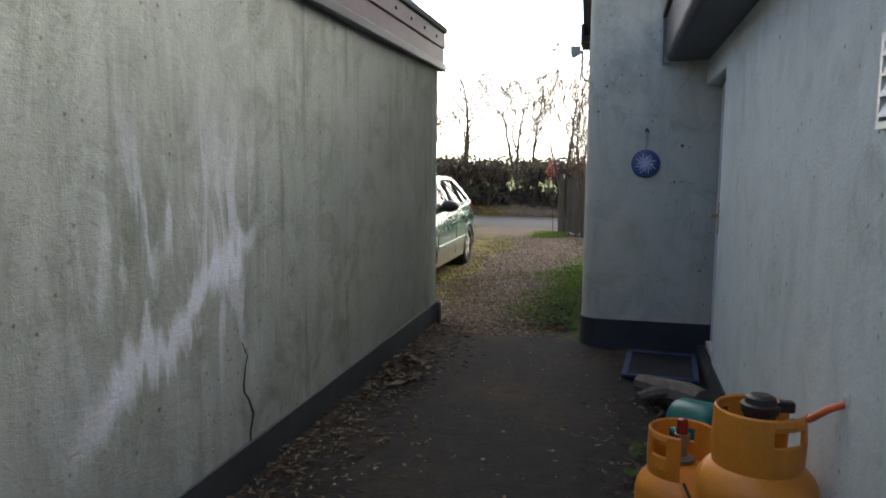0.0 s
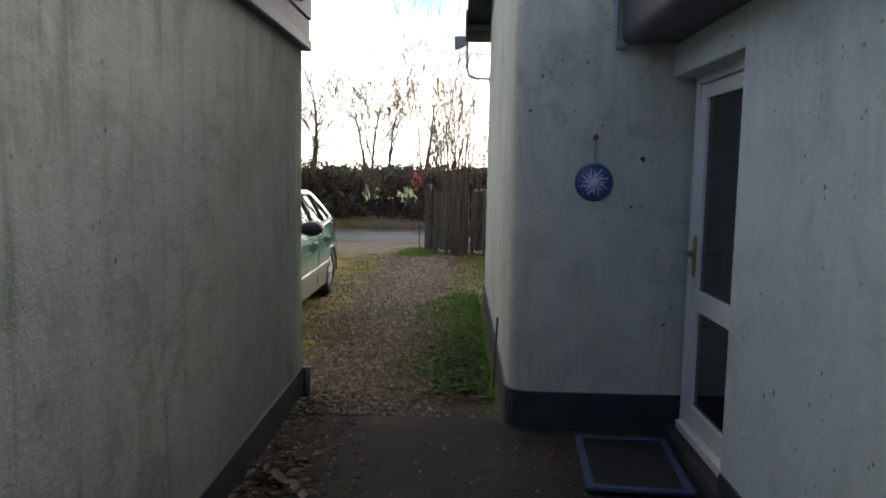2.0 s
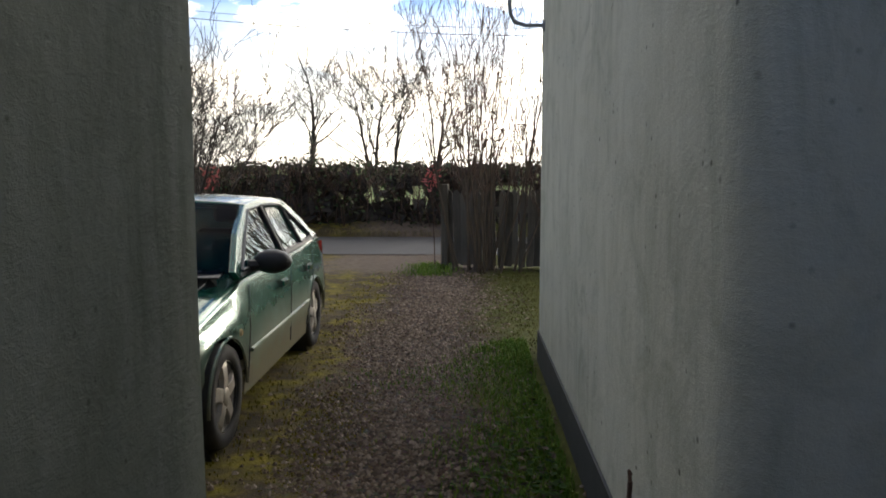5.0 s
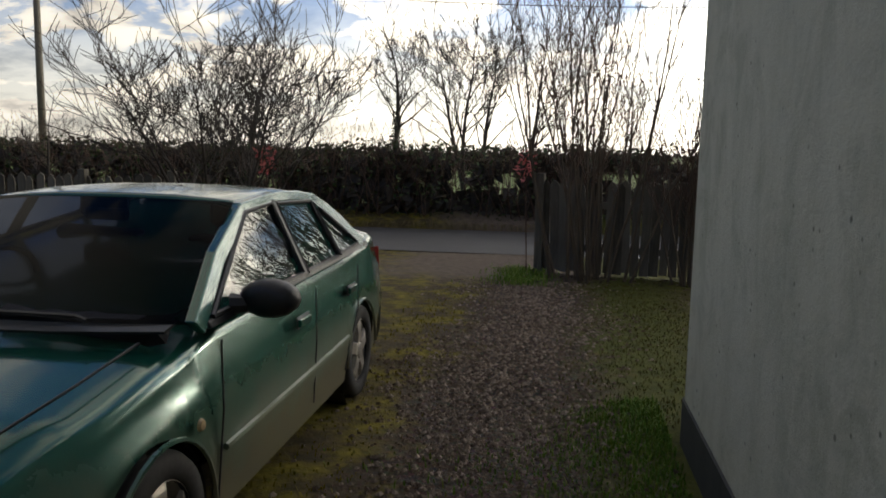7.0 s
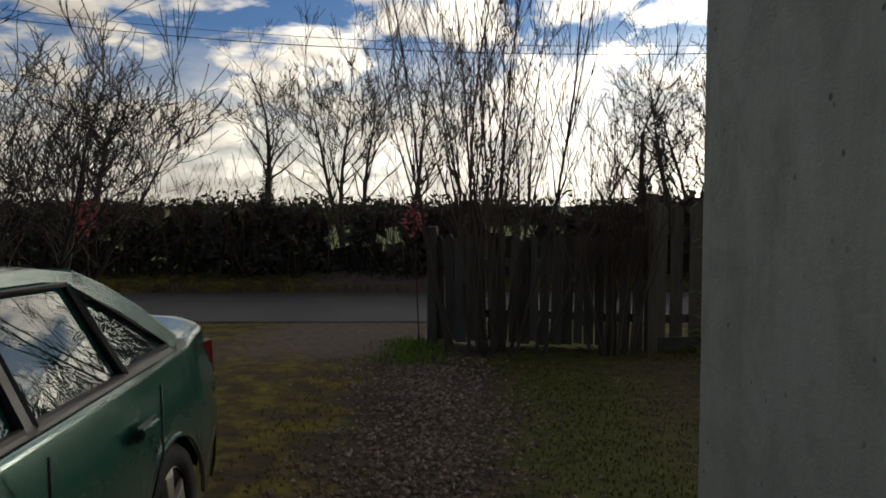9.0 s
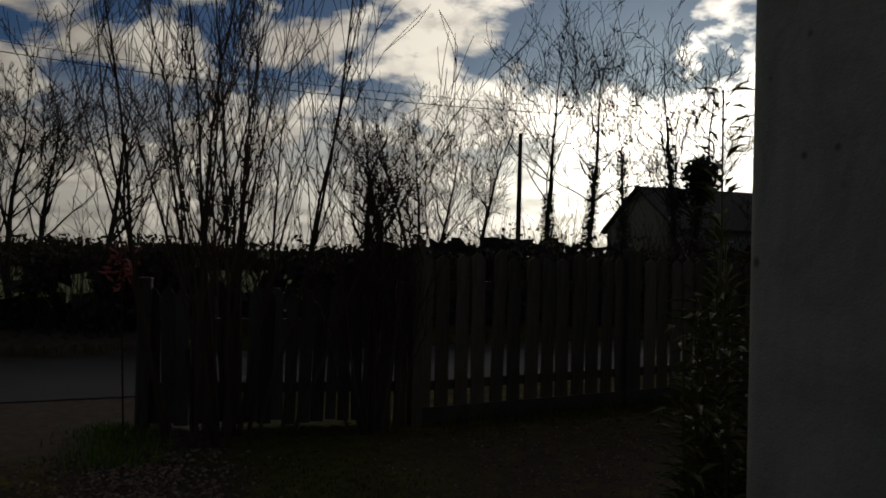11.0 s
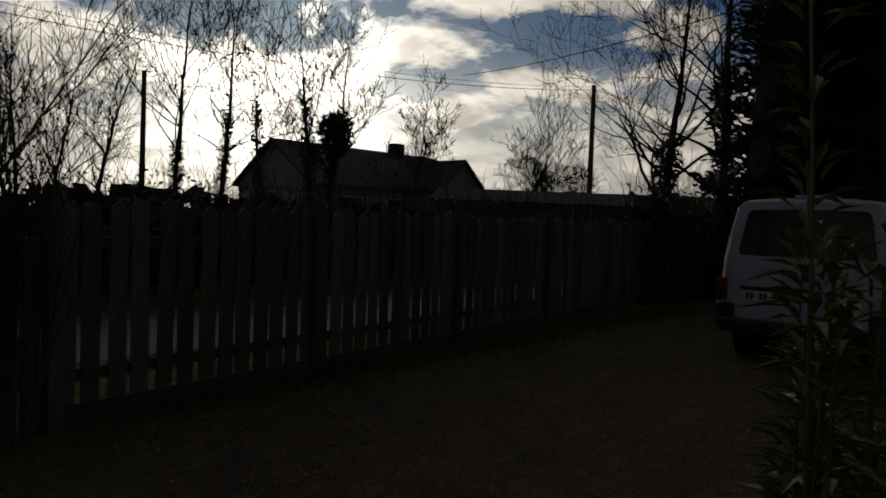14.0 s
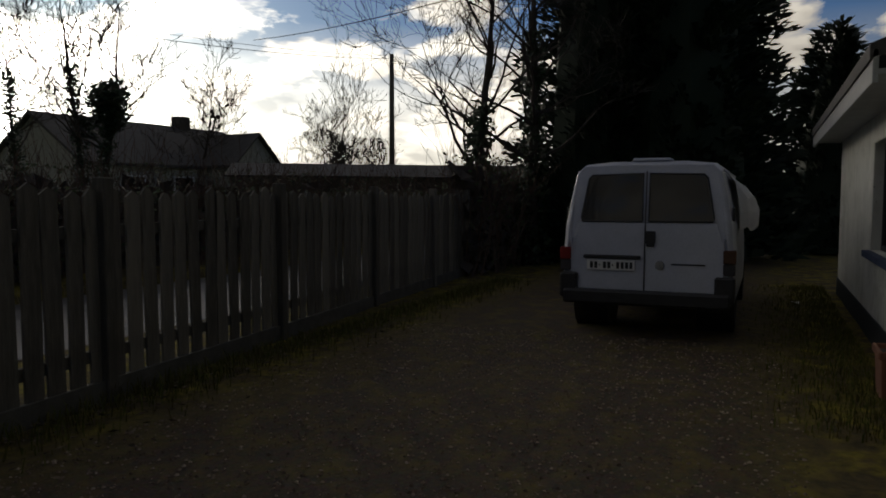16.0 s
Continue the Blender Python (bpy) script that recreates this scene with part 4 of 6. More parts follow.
def wheel(name_parent, at, side):
    """A tyre with a five-spoke alloy wheel; side: +1 for the outside towards +x."""
    w = new("wheel")
    w.parent = name_parent
    w.location = at
    r = WHEEL_R
    tw = 0.185
    prof = [(r * 0.70, -tw / 2), (r * 0.93, -tw / 2), (r * 0.99, -tw / 2 + 0.03), (r, 0), (r * 0.99, tw / 2 - 0.03), (r * 0.93, tw / 2), (r * 0.70, tw / 2), (r * 0.66, tw / 2 - 0.02), (r * 0.64, 0), (r * 0.66, -tw / 2 + 0.02)]
    part("tyre", Geo().lathe(prof + [prof[0]], 40, axis="x"), M_RUBBER, w, smooth=True)
    o = side * (tw / 2 - 0.035)
    part("rim", Geo().lathe([(r * 0.66, o + side * 0.025), (r * 0.69, o + side * 0.02), (r * 0.64, o), (r * 0.60, -o)], 36, axis="x"), M_ALLOY, w, smooth=True)
    part("brake_disc", Geo().lathe([(0.0, 0.0), (r * 0.6, 0.0), (r * 0.64, -o)], 24, axis="x"), M_RUBBER, w)
    for k in range(5):
        a = 2 * math.pi * k / 5 + 0.3
        c, s = math.cos(a), math.sin(a)
        g = Geo()
        rings = []
        for rr, hw, d in ((0.05, 0.040, 0.028), (0.11, 0.034, 0.030), (0.17, 0.040, 0.024), (r * 0.66, 0.055, 0.012)):
            y0, z0 = rr * c, rr * s
            rings.append([(o + side * d, y0 - s * hw, z0 + c * hw), (o + side * d, y0 + s * hw, z0 - c * hw), (o, y0 + s * hw * 1.2, z0 - c * hw * 1.2), (o, y0 - s * hw * 1.2, z0 + c * hw * 1.2)])
        g.loft(rings)
        part("spoke", g, M_ALLOY, w, bevel=0.004)
    part("hub", Geo().lathe([(0.0, o + side * 0.034), (0.03, o + side * 0.034), (0.055, o + side * 0.028), (0.06, o)], 18, axis="x"), M_ALLOY, w, smooth=True)
    return w


def build_car():
    car = thing("car", "dark green dusty saloon car parked on the drive", "car", at=(-2.775, 9.30, 0.0))
    body = part("body", car_body(), M_PAINT, car, smooth=True)
    # cabin corner lines: (u, z) of screen base and head, rear screen head and base
    A0, A1, C1, C0 = (1.13, 0.955), (1.88, 1.305), (2.80, 1.305), (3.40, 0.985)
    roof = Geo()
    rings = []
    for i in range(13):
        t = i / 12
        u = A1[0] - 0.06 + (C1[0] + 0.08 - A1[0] + 0.06) * t
        z = 1.305 + 0.05 * math.sin(math.pi * (0.12 + 0.80 * t))
        w = pillar_x(1.315) - 0.005
        rings.append([(w * s, u, z + 0.032 * (1 - abs(s) ** 2.6) - (0.02 if abs(s) > 0.99 else 0)) for s in (-1, -0.93, -0.75, -0.45, 0, 0.45, 0.75, 0.93, 1)])
    roof.loft(rings, False)
    part("roof", roof, M_PAINT, car, smooth=True, solid=0.02)
    for s in (-1, 1):
        def P(u, z, out=0.0):
            return (s * (pillar_x(z) + out), u, z)

        def bar(name, pts, w, mat):
            g = Geo()
            rr = []
            for (u, z), (du, dz) in pts:
                a, b = P(u - du * w, z - dz * w, 0.012), P(u + du * w, z + dz * w, 0.012)
                a2, b2 = P(u - du * w, z - dz * w, -0.03), P(u + du * w, z + dz * w, -0.03)
                rr.append([a, b, b2, a2])
            g.loft(rr)
            part(name, g, mat, car, bevel=0.006)

        n = (0.55, -0.75)
        bar("pillar", [((1.08, 0.94), n), ((1.45, 1.14), n), (A1, n)], 0.032, M_PAINT)
        bar("roof_rail", [((1.85, 1.305), (0, 1)), ((2.3, 1.335), (0, 1)), ((2.65, 1.325), (0, 1)), ((2.90, 1.29), (0, 1))], 0.024, M_PAINT)
        bar("pillar", [((2.25, 0.93), (1, 0)), ((2.24, 1.33), (1, 0))], 0.035, M_BLACK)
        bar("pillar", [((2.86, 0.95), (1, 0.0)), ((2.78, 1.30), (1, 0))], 0.014, M_BLACK)
        bar("pillar", [((3.40, 0.97), (0.8, 0.6)), ((3.18, 1.13), (0.8, 0.6)), ((3.0, 1.225), (0.8, 0.6)), ((2.82, 1.295), (0.75, 0.65))], 0.052, M_PAINT)
        bar("belt_trim", [((1.15, 0.935), (0, 1)), ((2.3, 0.945), (0, 1)), ((3.5, 0.965), (0, 1))], 0.014, M_BLACK)
        for poly in ([(1.20, 0.955), (2.22, 0.955), (2.21, 1.305), (1.86, 1.285)], [(2.28, 0.955), (2.85, 0.96), (2.77, 1.285), (2.27, 1.30)], [(2.88, 0.965), (3.30, 0.985), (3.06, 1.14), (2.80, 1.27)]):
            g = Geo()
            g.add([P(u, z, -0.004) for u, z in poly], [(0, 1, 2, 3)])
            part("side_window", g, M_CARGLASS, car).visible_shadow = False
            part("window_seal", Geo().tube([P(u, z, 0.006) for u, z in poly + poly[:1]], 0.013, 6), M_BLACK, car)
        # door seams, side moulding, handles
        for u0, u1 in ((1.16, 1.13), (2.25, 2.24), (3.06, 2.82)):
            g = Geo().tube([(s * 0.846, u0, 0.88), (s * 0.852, u0, 0.62), (s * 0.838, u1, 0.28)], 0.0045, 4)
            part("door_seam", g, M_BLACK, car)
        for u in (2.05, 2.92):
            g = Geo().loft([[(s * (0.845 + d), u + a, 0.755 + b) for a, b in ((-0.075, -0.018), (0.075, -0.022), (0.08, 0.016), (-0.075, 0.02))] for d in (0.0, 0.022)])
            part("door_handle", g, M_PAINT, car, bevel=0.006)
            part("handle_recess", Geo().box(min(s * 0.842, s * 0.850), max(s * 0.842, s * 0.850), u - 0.085, u + 0.09, 0.725, 0.785, 0.003), M_BLACK, car)
        g = Geo().tube([(s * 0.852, 1.17, 0.47), (s * 0.856, 2.0, 0.475), (s * 0.852, 2.85, 0.48)], 0.014, 6)
        part("side_moulding", g, M_PAINT, car)
        g = Geo().lathe([(0.0, s * 0.853), (0.018, s * 0.850), (0.024, s * 0.838)], 14, (0, 1.0, 0.615), "x")
        part("side_repeater", g, M_AMBER, car)
        # mirror
        mr = Geo()
        rr = []
        for d, k in ((0.0, 0.82), (0.03, 1.0), (0.07, 1.0), (0.11, 0.8), (0.125, 0.4)):
            rr.append([(s * (0.925 + 0.125 * k * math.cos(a)), 1.49 - d, 0.985 + 0.078 * k * math.sin(a)) for a in (2 * math.pi * i / 14 for i in range(14))])
        mr.loft(rr)
        mirror = part("wing_mirror", mr, M_BLACK, car, smooth=True)
        part("mirror_arm", Geo().tube([(s * 0.78, 1.38, 0.965), (s * 0.90, 1.43, 0.965)], [0.045, 0.03], 8), M_BLACK, mirror)
        # lamps
        g = Geo().loft([[(s * x, u, z) for x, u, z in ((0.32, 0.02, 0.57), (0.55, 0.055, 0.56), (0.72, 0.22, 0.58), (0.74, 0.28, 0.66), (0.56, 0.09, 0.685), (0.34, 0.035, 0.67))], [(s * x, u + 0.03, z) for x, u, z in ((0.32, 0.02, 0.57), (0.55, 0.055, 0.56), (0.70, 0.22, 0.58), (0.72, 0.28, 0.66), (0.56, 0.09, 0.685), (0.34, 0.035, 0.67))]])
        part("headlight", g, M_LENS, car)
        g = Geo().loft([[(s * x, u, z) for x, u, z in ((0.45, 4.285, 0.66), (0.625, 4.272, 0.66), (0.735, 4.10, 0.70), (0.735, 4.07, 0.87), (0.625, 4.26, 0.85), (0.45, 4.28, 0.85))], [(s * x * 0.97, u - 0.05, z) for x, u, z in ((0.45, 4.285, 0.66), (0.625, 4.272, 0.66), (0.735, 4.10, 0.70), (0.735, 4.07, 0.87), (0.625, 4.26, 0.85), (0.45, 4.28, 0.85))]])
        part("tail_light", g, M_RED, car)
        for u in (CAR_AX0, CAR_AX1):
            wheel(car, (s * 0.735, u, WHEEL_R), s)
            g = Geo().lathe([(WHEEL_R * 1.16, s * 0.80), (WHEEL_R * 1.16, s * 0.35), (0.0, s * 0.35)], 24, (0, u, WHEEL_R - 0.02), "x")
            part("wheel_arch", g, M_BLACK, car)
            part("arch_lip", Geo().tube([(s * 0.838, u + WHEEL_R * 1.17 * math.cos(a), WHEEL_R - 0.02 + WHEEL_R * 1.17 * math.sin(a)) for a in (math.pi * i / 16 for i in range(17))], 0.010, 5), M_PAINT, car)
    # screens
    wb, wt = pillar_x(0.96) - 0.02, pillar_x(1.315) - 0.02
    g = Geo()
    rings = []
    for u, z, w, bow in ((1.06, 0.955, wb, 0.12), (1.42, 1.14, (wb + wt) / 2, 0.09), (1.84, 1.335, wt, 0.06)):
        rings.append([(w * k, u - bow * (1 - k * k), z + 0.012 * (1 - k * k)) for k in (-1, -0.7, -0.35, 0, 0.35, 0.7, 1)])
    g.loft(rings, False)
    part("windscreen", g, M_SCREEN, car, smooth=True).visible_shadow = False
    g = Geo()
    rings = []
    for u, z, w, bow in ((2.87, 1.33, wt, 0.05), (3.18, 1.17, (wb + wt) / 2, 0.07), (3.44, 1.0, wb - 0.04, 0.09)):
        rings.append([(w * k, u + bow * (1 - k * k), z) for k in (-1, -0.5, 0, 0.5, 1)])
    g.loft(rings, False)
    part("rear_screen", g, M_CARGLASS, car, smooth=True).visible_shadow = False
    part("cowl", Geo().loft([[(x, 0.985 - 0.10 * (1 - (x / 0.72) ** 2), 0.945) for x in (-0.72, -0.36, 0, 0.36, 0.72)], [(x, 1.09 - 0.12 * (1 - (x / 0.72) ** 2), 0.962) for x in (-0.72, -0.36, 0, 0.36, 0.72)]], False), M_BLACK, car, solid=0.01)
    for x0, x1 in ((0.45, -0.12), (-0.10, -0.62)):
        part("wiper", Geo().tube([(x0, 0.96, 0.975), (x0 - 0.05, 0.975, 0.985), (x1, 0.955 + 0.05 * abs(x1), 0.992)], 0.009, 5), M_BLACK, car)
    # bonnet shut lines, grille, bumpers, plate recess
    for s in (-1, 1):
        part("bonnet_seam", Geo().tube([(s * 0.66, 0.93, 0.916), (s * 0.64, 0.6, 0.862), (s * 0.56, 0.28, 0.782), (s * 0.45, 0.1, 0.733)], 0.005, 4), M_BLACK, car)
    part("grille", Geo().loft([[(x, 0.0 + 0.05 * (x / 0.32) ** 2 - 0.008, z) for z in (0.58, 0.66)] for x in (-0.3, -0.15, 0, 0.15, 0.3)], False), M_BLACK, car, solid=0.02)
    for u0, sgn, nm in ((0.0, -1, "front_bumper"), (4.27, 1, "rear_bumper")):
        g = Geo()
        rings = []
        for z, o in ((0.22, -0.07), (0.28, -0.01), (0.42, 0.02), (0.52, 0.015), (0.56, -0.03)):
            rings.append([(0.775 * k, u0 + sgn * (o - 0.30 * abs(k) ** 4.5), z) for k in (-1, -0.93, -0.8, -0.5, 0, 0.5, 0.8, 0.93, 1)])
        g.loft(rings, False)
        part(nm, g, M_PAINT, car, smooth=True)
    # inside: dashboard, seats, wheel, papers under the screen
    part("dashboard", Geo().box(-0.68, 0.68, 1.02, 1.45, 0.55, 0.93, 0.05), M_BLACK, car)
    part("floor_pan", Geo().box(-0.66, 0.66, 0.9, 3.6, 0.22, 0.30), M_BLACK, car)
    for x in (-0.36, 0.36):
        st = part("seat", Geo().box(x - 0.25, x + 0.25, 1.75, 2.25, 0.30, 0.50, 0.06), M_SEAT, car)
        part("seat_back", Geo().loft([[(x - 0.24, 2.18, 0.45), (x + 0.24, 2.18, 0.45), (x + 0.24, 2.32, 0.45), (x - 0.24, 2.32, 0.45)], [(x - 0.23, 2.32, 1.0), (x + 0.23, 2.32, 1.0), (x + 0.23, 2.42, 1.0), (x - 0.23, 2.42, 1.0)]]), M_SEAT, st, bevel=0.03)
        part("headrest", Geo().box(x - 0.13, x + 0.13, 2.36, 2.44, 1.05, 1.21, 0.03), M_SEAT, st)
    part("rear_seat", Geo().box(-0.62, 0.62, 2.75, 3.3, 0.3, 0.5, 0.06).box(-0.62, 0.62, 3.2, 3.34, 0.45, 1.0, 0.05), M_SEAT, car)
    part("rear_shelf", Geo().box(-0.6, 0.6, 3.3, 3.72, 0.93, 0.95), M_BLACK, car)
    sw = Geo()
    sw.lathe([(0.175 + 0.014 * math.cos(a), 0.014 * math.sin(a)) for a in (2 * math.pi * i / 8 for i in range(9))], 28, axis="y")
    so = part("steering_wheel", sw, M_BLACK, car, smooth=True)
    so.location, so.rotation_euler = (-0.36, 1.58, 0.90), (radians(-25), 0, 0)
    pp = Geo()
    rings = []
    for k in range(9):
        x = 0.02 + 0.55 * k / 8
        rings.append([(x, 1.06 + R.uniform(-0.01, 0.01), 0.945 + R.uniform(0, 0.012)), (x, 1.125 + R.uniform(-0.02, 0.02), 0.945 + R.uniform(0, 0.02))])
    pp.loft(rings, False)
    part("papers", pp, M_PAPER, car, "crumpled papers on the dashboard", solid=0.004)
    part("interior_mirror", Geo().box(-0.11, 0.11, 1.80, 1.83, 1.20, 1.27, 0.012), M_BLACK, car)


build_car()

# ---- van ----


def build_van():
    v = thing("van", "white panel van with tinted rear windows parked by the fence", "van", at=(8.05, 14.36, 0.0))
    # section at each station along x (tail at 0): half width and roof
    g = Geo()
    rings = []
    for u, k, zt, zb in ((0.0, 0.93, 1.83, 0.44), (0.05, 0.975, 1.885, 0.40), (0.3, 1.0, 1.93, 0.36), (1.5, 1.0, 1.94, 0.34), (3.2, 1.0, 1.93, 0.34), (3.6, 0.98, 1.86, 0.34), (4.2, 0.96, 1.18, 0.36), (4.75, 0.90, 0.95, 0.40), (4.85, 0.8, 0.6, 0.45)):
        prof = [(0.80, zb), (0.915, zb + 0.06), (0.92, 0.70), (0.915, 0.98), (0.90, 1.22), (0.84, 1.55), (0.78, 1.80), (0.70, 1.90), (0.4, 1.935), (0.0, 1.94)]
        half = [(p * k, min(z, zt - (1.94 - z) * 0.25 if z > zt - 0.1 else z)) for p, z in prof]
        tilt = 0.12 if u == 0 else (0.06 if u == 0.05 else 0)
        ring = [(u + tilt * max(0, (z - 1.0)), y, z) for y, z in half] + [(u + tilt * max(0, (z - 1.0)), -y, z) for y, z in reversed(half[:-1])]
        rings.append(ring)
    g.loft(rings)
    part("body", g, M_VANW, v, smooth=False, bevel=0.012)

    def face(y, z):
        return (0.12 * max(0, z - 1.0) - 0.008, y, z)

    for s, nm in ((1, "near"), (-1, "off")):
        pts = [(0.035, 1.27), (0.69, 1.27), (0.70, 1.31), (0.625, 1.74), (0.59, 1.775), (0.035, 1.79)]
        pane = Geo()
        pane.loft([[face(s * a, b) for a, b in pts], [(face(s * a, b)[0] + 0.02, s * a, b) for a, b in pts]])
        door = part("rear_door", Geo().loft([[(face(y, z)[0] + d, s * yy, z) for yy, z in ((0.006, 0.52), (0.80, 0.52), (0.81, 1.0), (0.73, 1.25), (0.006, 1.25))] for d, y in ((-0.004, 0), (0.02, 0))]), M_VANW, v, bevel=0.006)
        part("window", pane, M_GLASS, door, "dark tinted window")
        part("window_seal", Geo().tube([face(s * a, b) for a, b in pts + pts[:1]], 0.010, 5), M_BLACK, door)
        part("hinge", Geo().box(-0.03, 0.02, s * 0.80 - 0.012, s * 0.80 + 0.012, 1.02, 1.10, 0.004), M_VANW, door)
        tl = Geo().box(-0.035, 0.10, min(s * 0.80, s * 0.925), max(s * 0.80, s * 0.925), 0.84, 0.98, 0.008)
        part("tail_light", tl, M_RED if s > 0 else M_SMOKE, v)
        part("tail_light", Geo().box(-0.03, 0.10, min(s * 0.80, s * 0.92), max(s * 0.80, s * 0.92), 0.72, 0.835, 0.008), M_DARK, v)
        part("bumper_corner", Geo().box(-0.06, 0.25, min(s * 0.72, s * 0.92), max(s * 0.72, s * 0.92), 0.42, 0.70, 0.02), M_BLACK, v)
    part("centre_seam", Geo().tube([(-0.012, 0, 0.5), (-0.012, 0, 1.0), face(0, 1.82)], 0.008, 4), M_BLACK, v)
    part("bumper", Geo().box(-0.09, 0.06, -0.88, 0.88, 0.36, 0.52, 0.025), M_BLACK, v)
    part("door_lock", Geo().box(-0.035, 0.0, 0.0, -0.11, 1.04, 1.17, 0.0).box(-0.03, 0.0, -0.10, -0.02, 1.0, 1.16, 0.01), M_BLACK, v, "black door handle surround")
    part("plate_lamp_bar", Geo().box(-0.035, 0.0, 0.04, 0.66, 0.86, 0.90, 0.008), M_BLACK, v)
    plate = part("number_plate", Geo().box(-0.028, -0.006, 0.10, 0.62, 0.735, 0.845, 0.004), M_PLATE, v)
    chars = Geo()
    for k, w in enumerate((0.034, 0.034, 0.016, 0.034, 0.034, 0.016, 0.034, 0.034, 0.034, 0.030)):
        y = 0.585 - k * 0.048
        hgt = 0.008 if w < 0.02 else 0.036
        chars.box(-0.031, -0.0285, y - w, y, 0.79 - hgt, 0.79 + hgt)
    part("plate_characters", chars, M_BLACK, plate)
    part("badge", Geo().lathe([(0.0, -0.02), (0.045, -0.018), (0.05, 0.0)], 20, (0, -0.16, 0.80), "x"), M_STEEL, v, "round dull badge")
    part("trim_groove", Geo().box(-0.012, 0.0, -0.62, -0.28, 0.81, 0.825), M_BLACK, v)
    part("roof_vent", Geo().box(0.25, 0.65, -0.22, 0.18, 1.93, 1.965, 0.012), M_VANW, v)
    for s in (-1, 1):
        part("gutter_strip", Geo().tube([(0.2, s * 0.775, 1.82), (3.3, s * 0.775, 1.82)], 0.012, 5), M_VANW, v)
        part("side_vent", Geo().box(0.16, 0.30, s * 0.885 - 0.012, s * 0.885 + 0.012, 1.28, 1.42, 0.006), M_BLACK, v)
        for u in (0.95, 3.85):
            w = new("wheel")
            w.parent = v
            w.location = (u, s * 0.80, 0.32)
            part("tyre", Geo().lathe([(0.21, -0.10), (0.30, -0.10), (0.32, -0.06), (0.32, 0.06), (0.30, 0.10), (0.21, 0.10), (0.20, 0.0), (0.21, -0.10)], 30, axis="y"), M_RUBBER, w, smooth=True)
            part("rim", Geo().lathe([(0.0, s * 0.07), (0.10, s * 0.08), (0.17, s * 0.05), (0.21, s * 0.085)], 24, axis="y"), M_STEEL, w, smooth=True)
            part("wheel_arch", Geo().lathe([(0.40, s * 0.90), (0.40, s * 0.5), (0.0, s * 0.5)], 24, (u, 0, 0.34), "y"), M_BLACK, v)
    # sheet hung over the far side
    sh = thing("dust_sheet", "white sheet tied over the side of the van", "sheet", at=(8.05, 14.36, 0))
    c = Geo()
    rings = []
    for i in range(12):
        u = 0.5 + i * 0.20
        top = (u, -0.80, 1.80 - 0.012 * i)
        o = 0.04 + 0.16 * min(1.0, i / 3) + 0.02 * math.sin(i * 1.7)
        rings.append([top, (u + 0.03, -0.86 - o * 0.5, 1.70 - 0.01 * i), (u + 0.04, -0.88 - o * 0.92, 1.55 - 0.008 * i + 0.02 * math.sin(i * 2.3)), (u + 0.05, -0.90 - o, 1.36 + 0.02 * math.sin(i * 1.1)), (u + 0.06, -0.90 - o * 0.97, 1.17 + 0.035 * math.sin(i * 1.9))])
    c.loft(rings, False)
    part("cloth", c, M_SHEET, sh, solid=0.004)
    part("cord", Geo().tube([(1.0, -0.80, 1.82), (1.0, 0.0, 1.96), (1.0, 0.80, 1.82)], 0.006, 5), M_STEEL, sh)


build_van()

# ---- fences ----


def fence(name, x0, x1, y, height, label, lean=0.0, rng=1, pitch=0.135, base=True, y_end=None, width=0.048):
    """Upright pales on two rails between square posts, along x."""
    r = random.Random(rng)
    f = thing(name, label, "fence", at=(x0, y, 0))
    ln = x1 - x0
    slope = 0.0 if y_end is None else (y_end - y) / ln
    f.rotation_euler[2] = math.atan(slope)
    n = int(ln / 2.55) + 1
    for i in range(n + 1):
        u = min(i * 2.55, ln)
        h = height + 0.10
        part("post", Geo().box(u - 0.055, u + 0.055, -0.055, 0.055, -0.05, h, 0.008), M_WOOD, f)
    for z in (0.35, height - 0.3):
        part("rail", Geo().box(0, ln, 0.030, 0.075, z - 0.045, z + 0.045, 0.004), M_WOOD, f)
    if base:
        part("gravel_board", Geo().box(0, ln, -0.02, 0.028, -0.02, 0.16, 0.004), M_CONC, f, "pale concrete gravel board")
    shapes = []
    for k in range(4):
        w = width + 0.004 * k
        top = [(-w, height - 0.06), (-w * 0.3, height), (w * 0.35, height - 0.01), (w, height - 0.07)] if k % 2 else [(-w, height - 0.03), (0, height + 0.02), (w, height - 0.02)]
        prof = [(-w, 0.03), (-w * 0.97, height * 0.5)] + top + [(w * 1.02, height * 0.5), (w, 0.03)]
        g = Geo().loft([[(a, -0.022, b) for a, b in prof], [(a, -0.001, b) for a, b in prof]])
        shapes.append(g.mesh("pale"))
        shapes[-1].materials.append(M_WOOD)
    u = 0.09
    while u < ln - 0.05:
        ob = new("pale", r.choice(shapes))
        ob.parent = f
        ob.location = (u, 0.028, r.uniform(-0.03, 0.04))
        ob.rotation_euler = (0, radians(r.uniform(-1.6, 1.6) + lean), 0)
        u += pitch + r.uniform(-0.012, 0.014)
    return f


fence("fence", -0.95, 1.3, 18.05, 1.22, "weathered grey paling fence beside the drive", rng=3, pitch=0.115, base=False, y_end=17.52)
fence("fence", 1.36, 13.6, 17.47, 1.58, "weathered dark paling fence along the yard with narrow gaps", rng=4, pitch=0.195, y_end=18.6, width=0.068)
fence("fence", -15.0, -6.0, 17.7, 1.15, "weathered brown paling fence beyond the car", rng=5, pitch=0.15, base=False)

# ---- plants ----


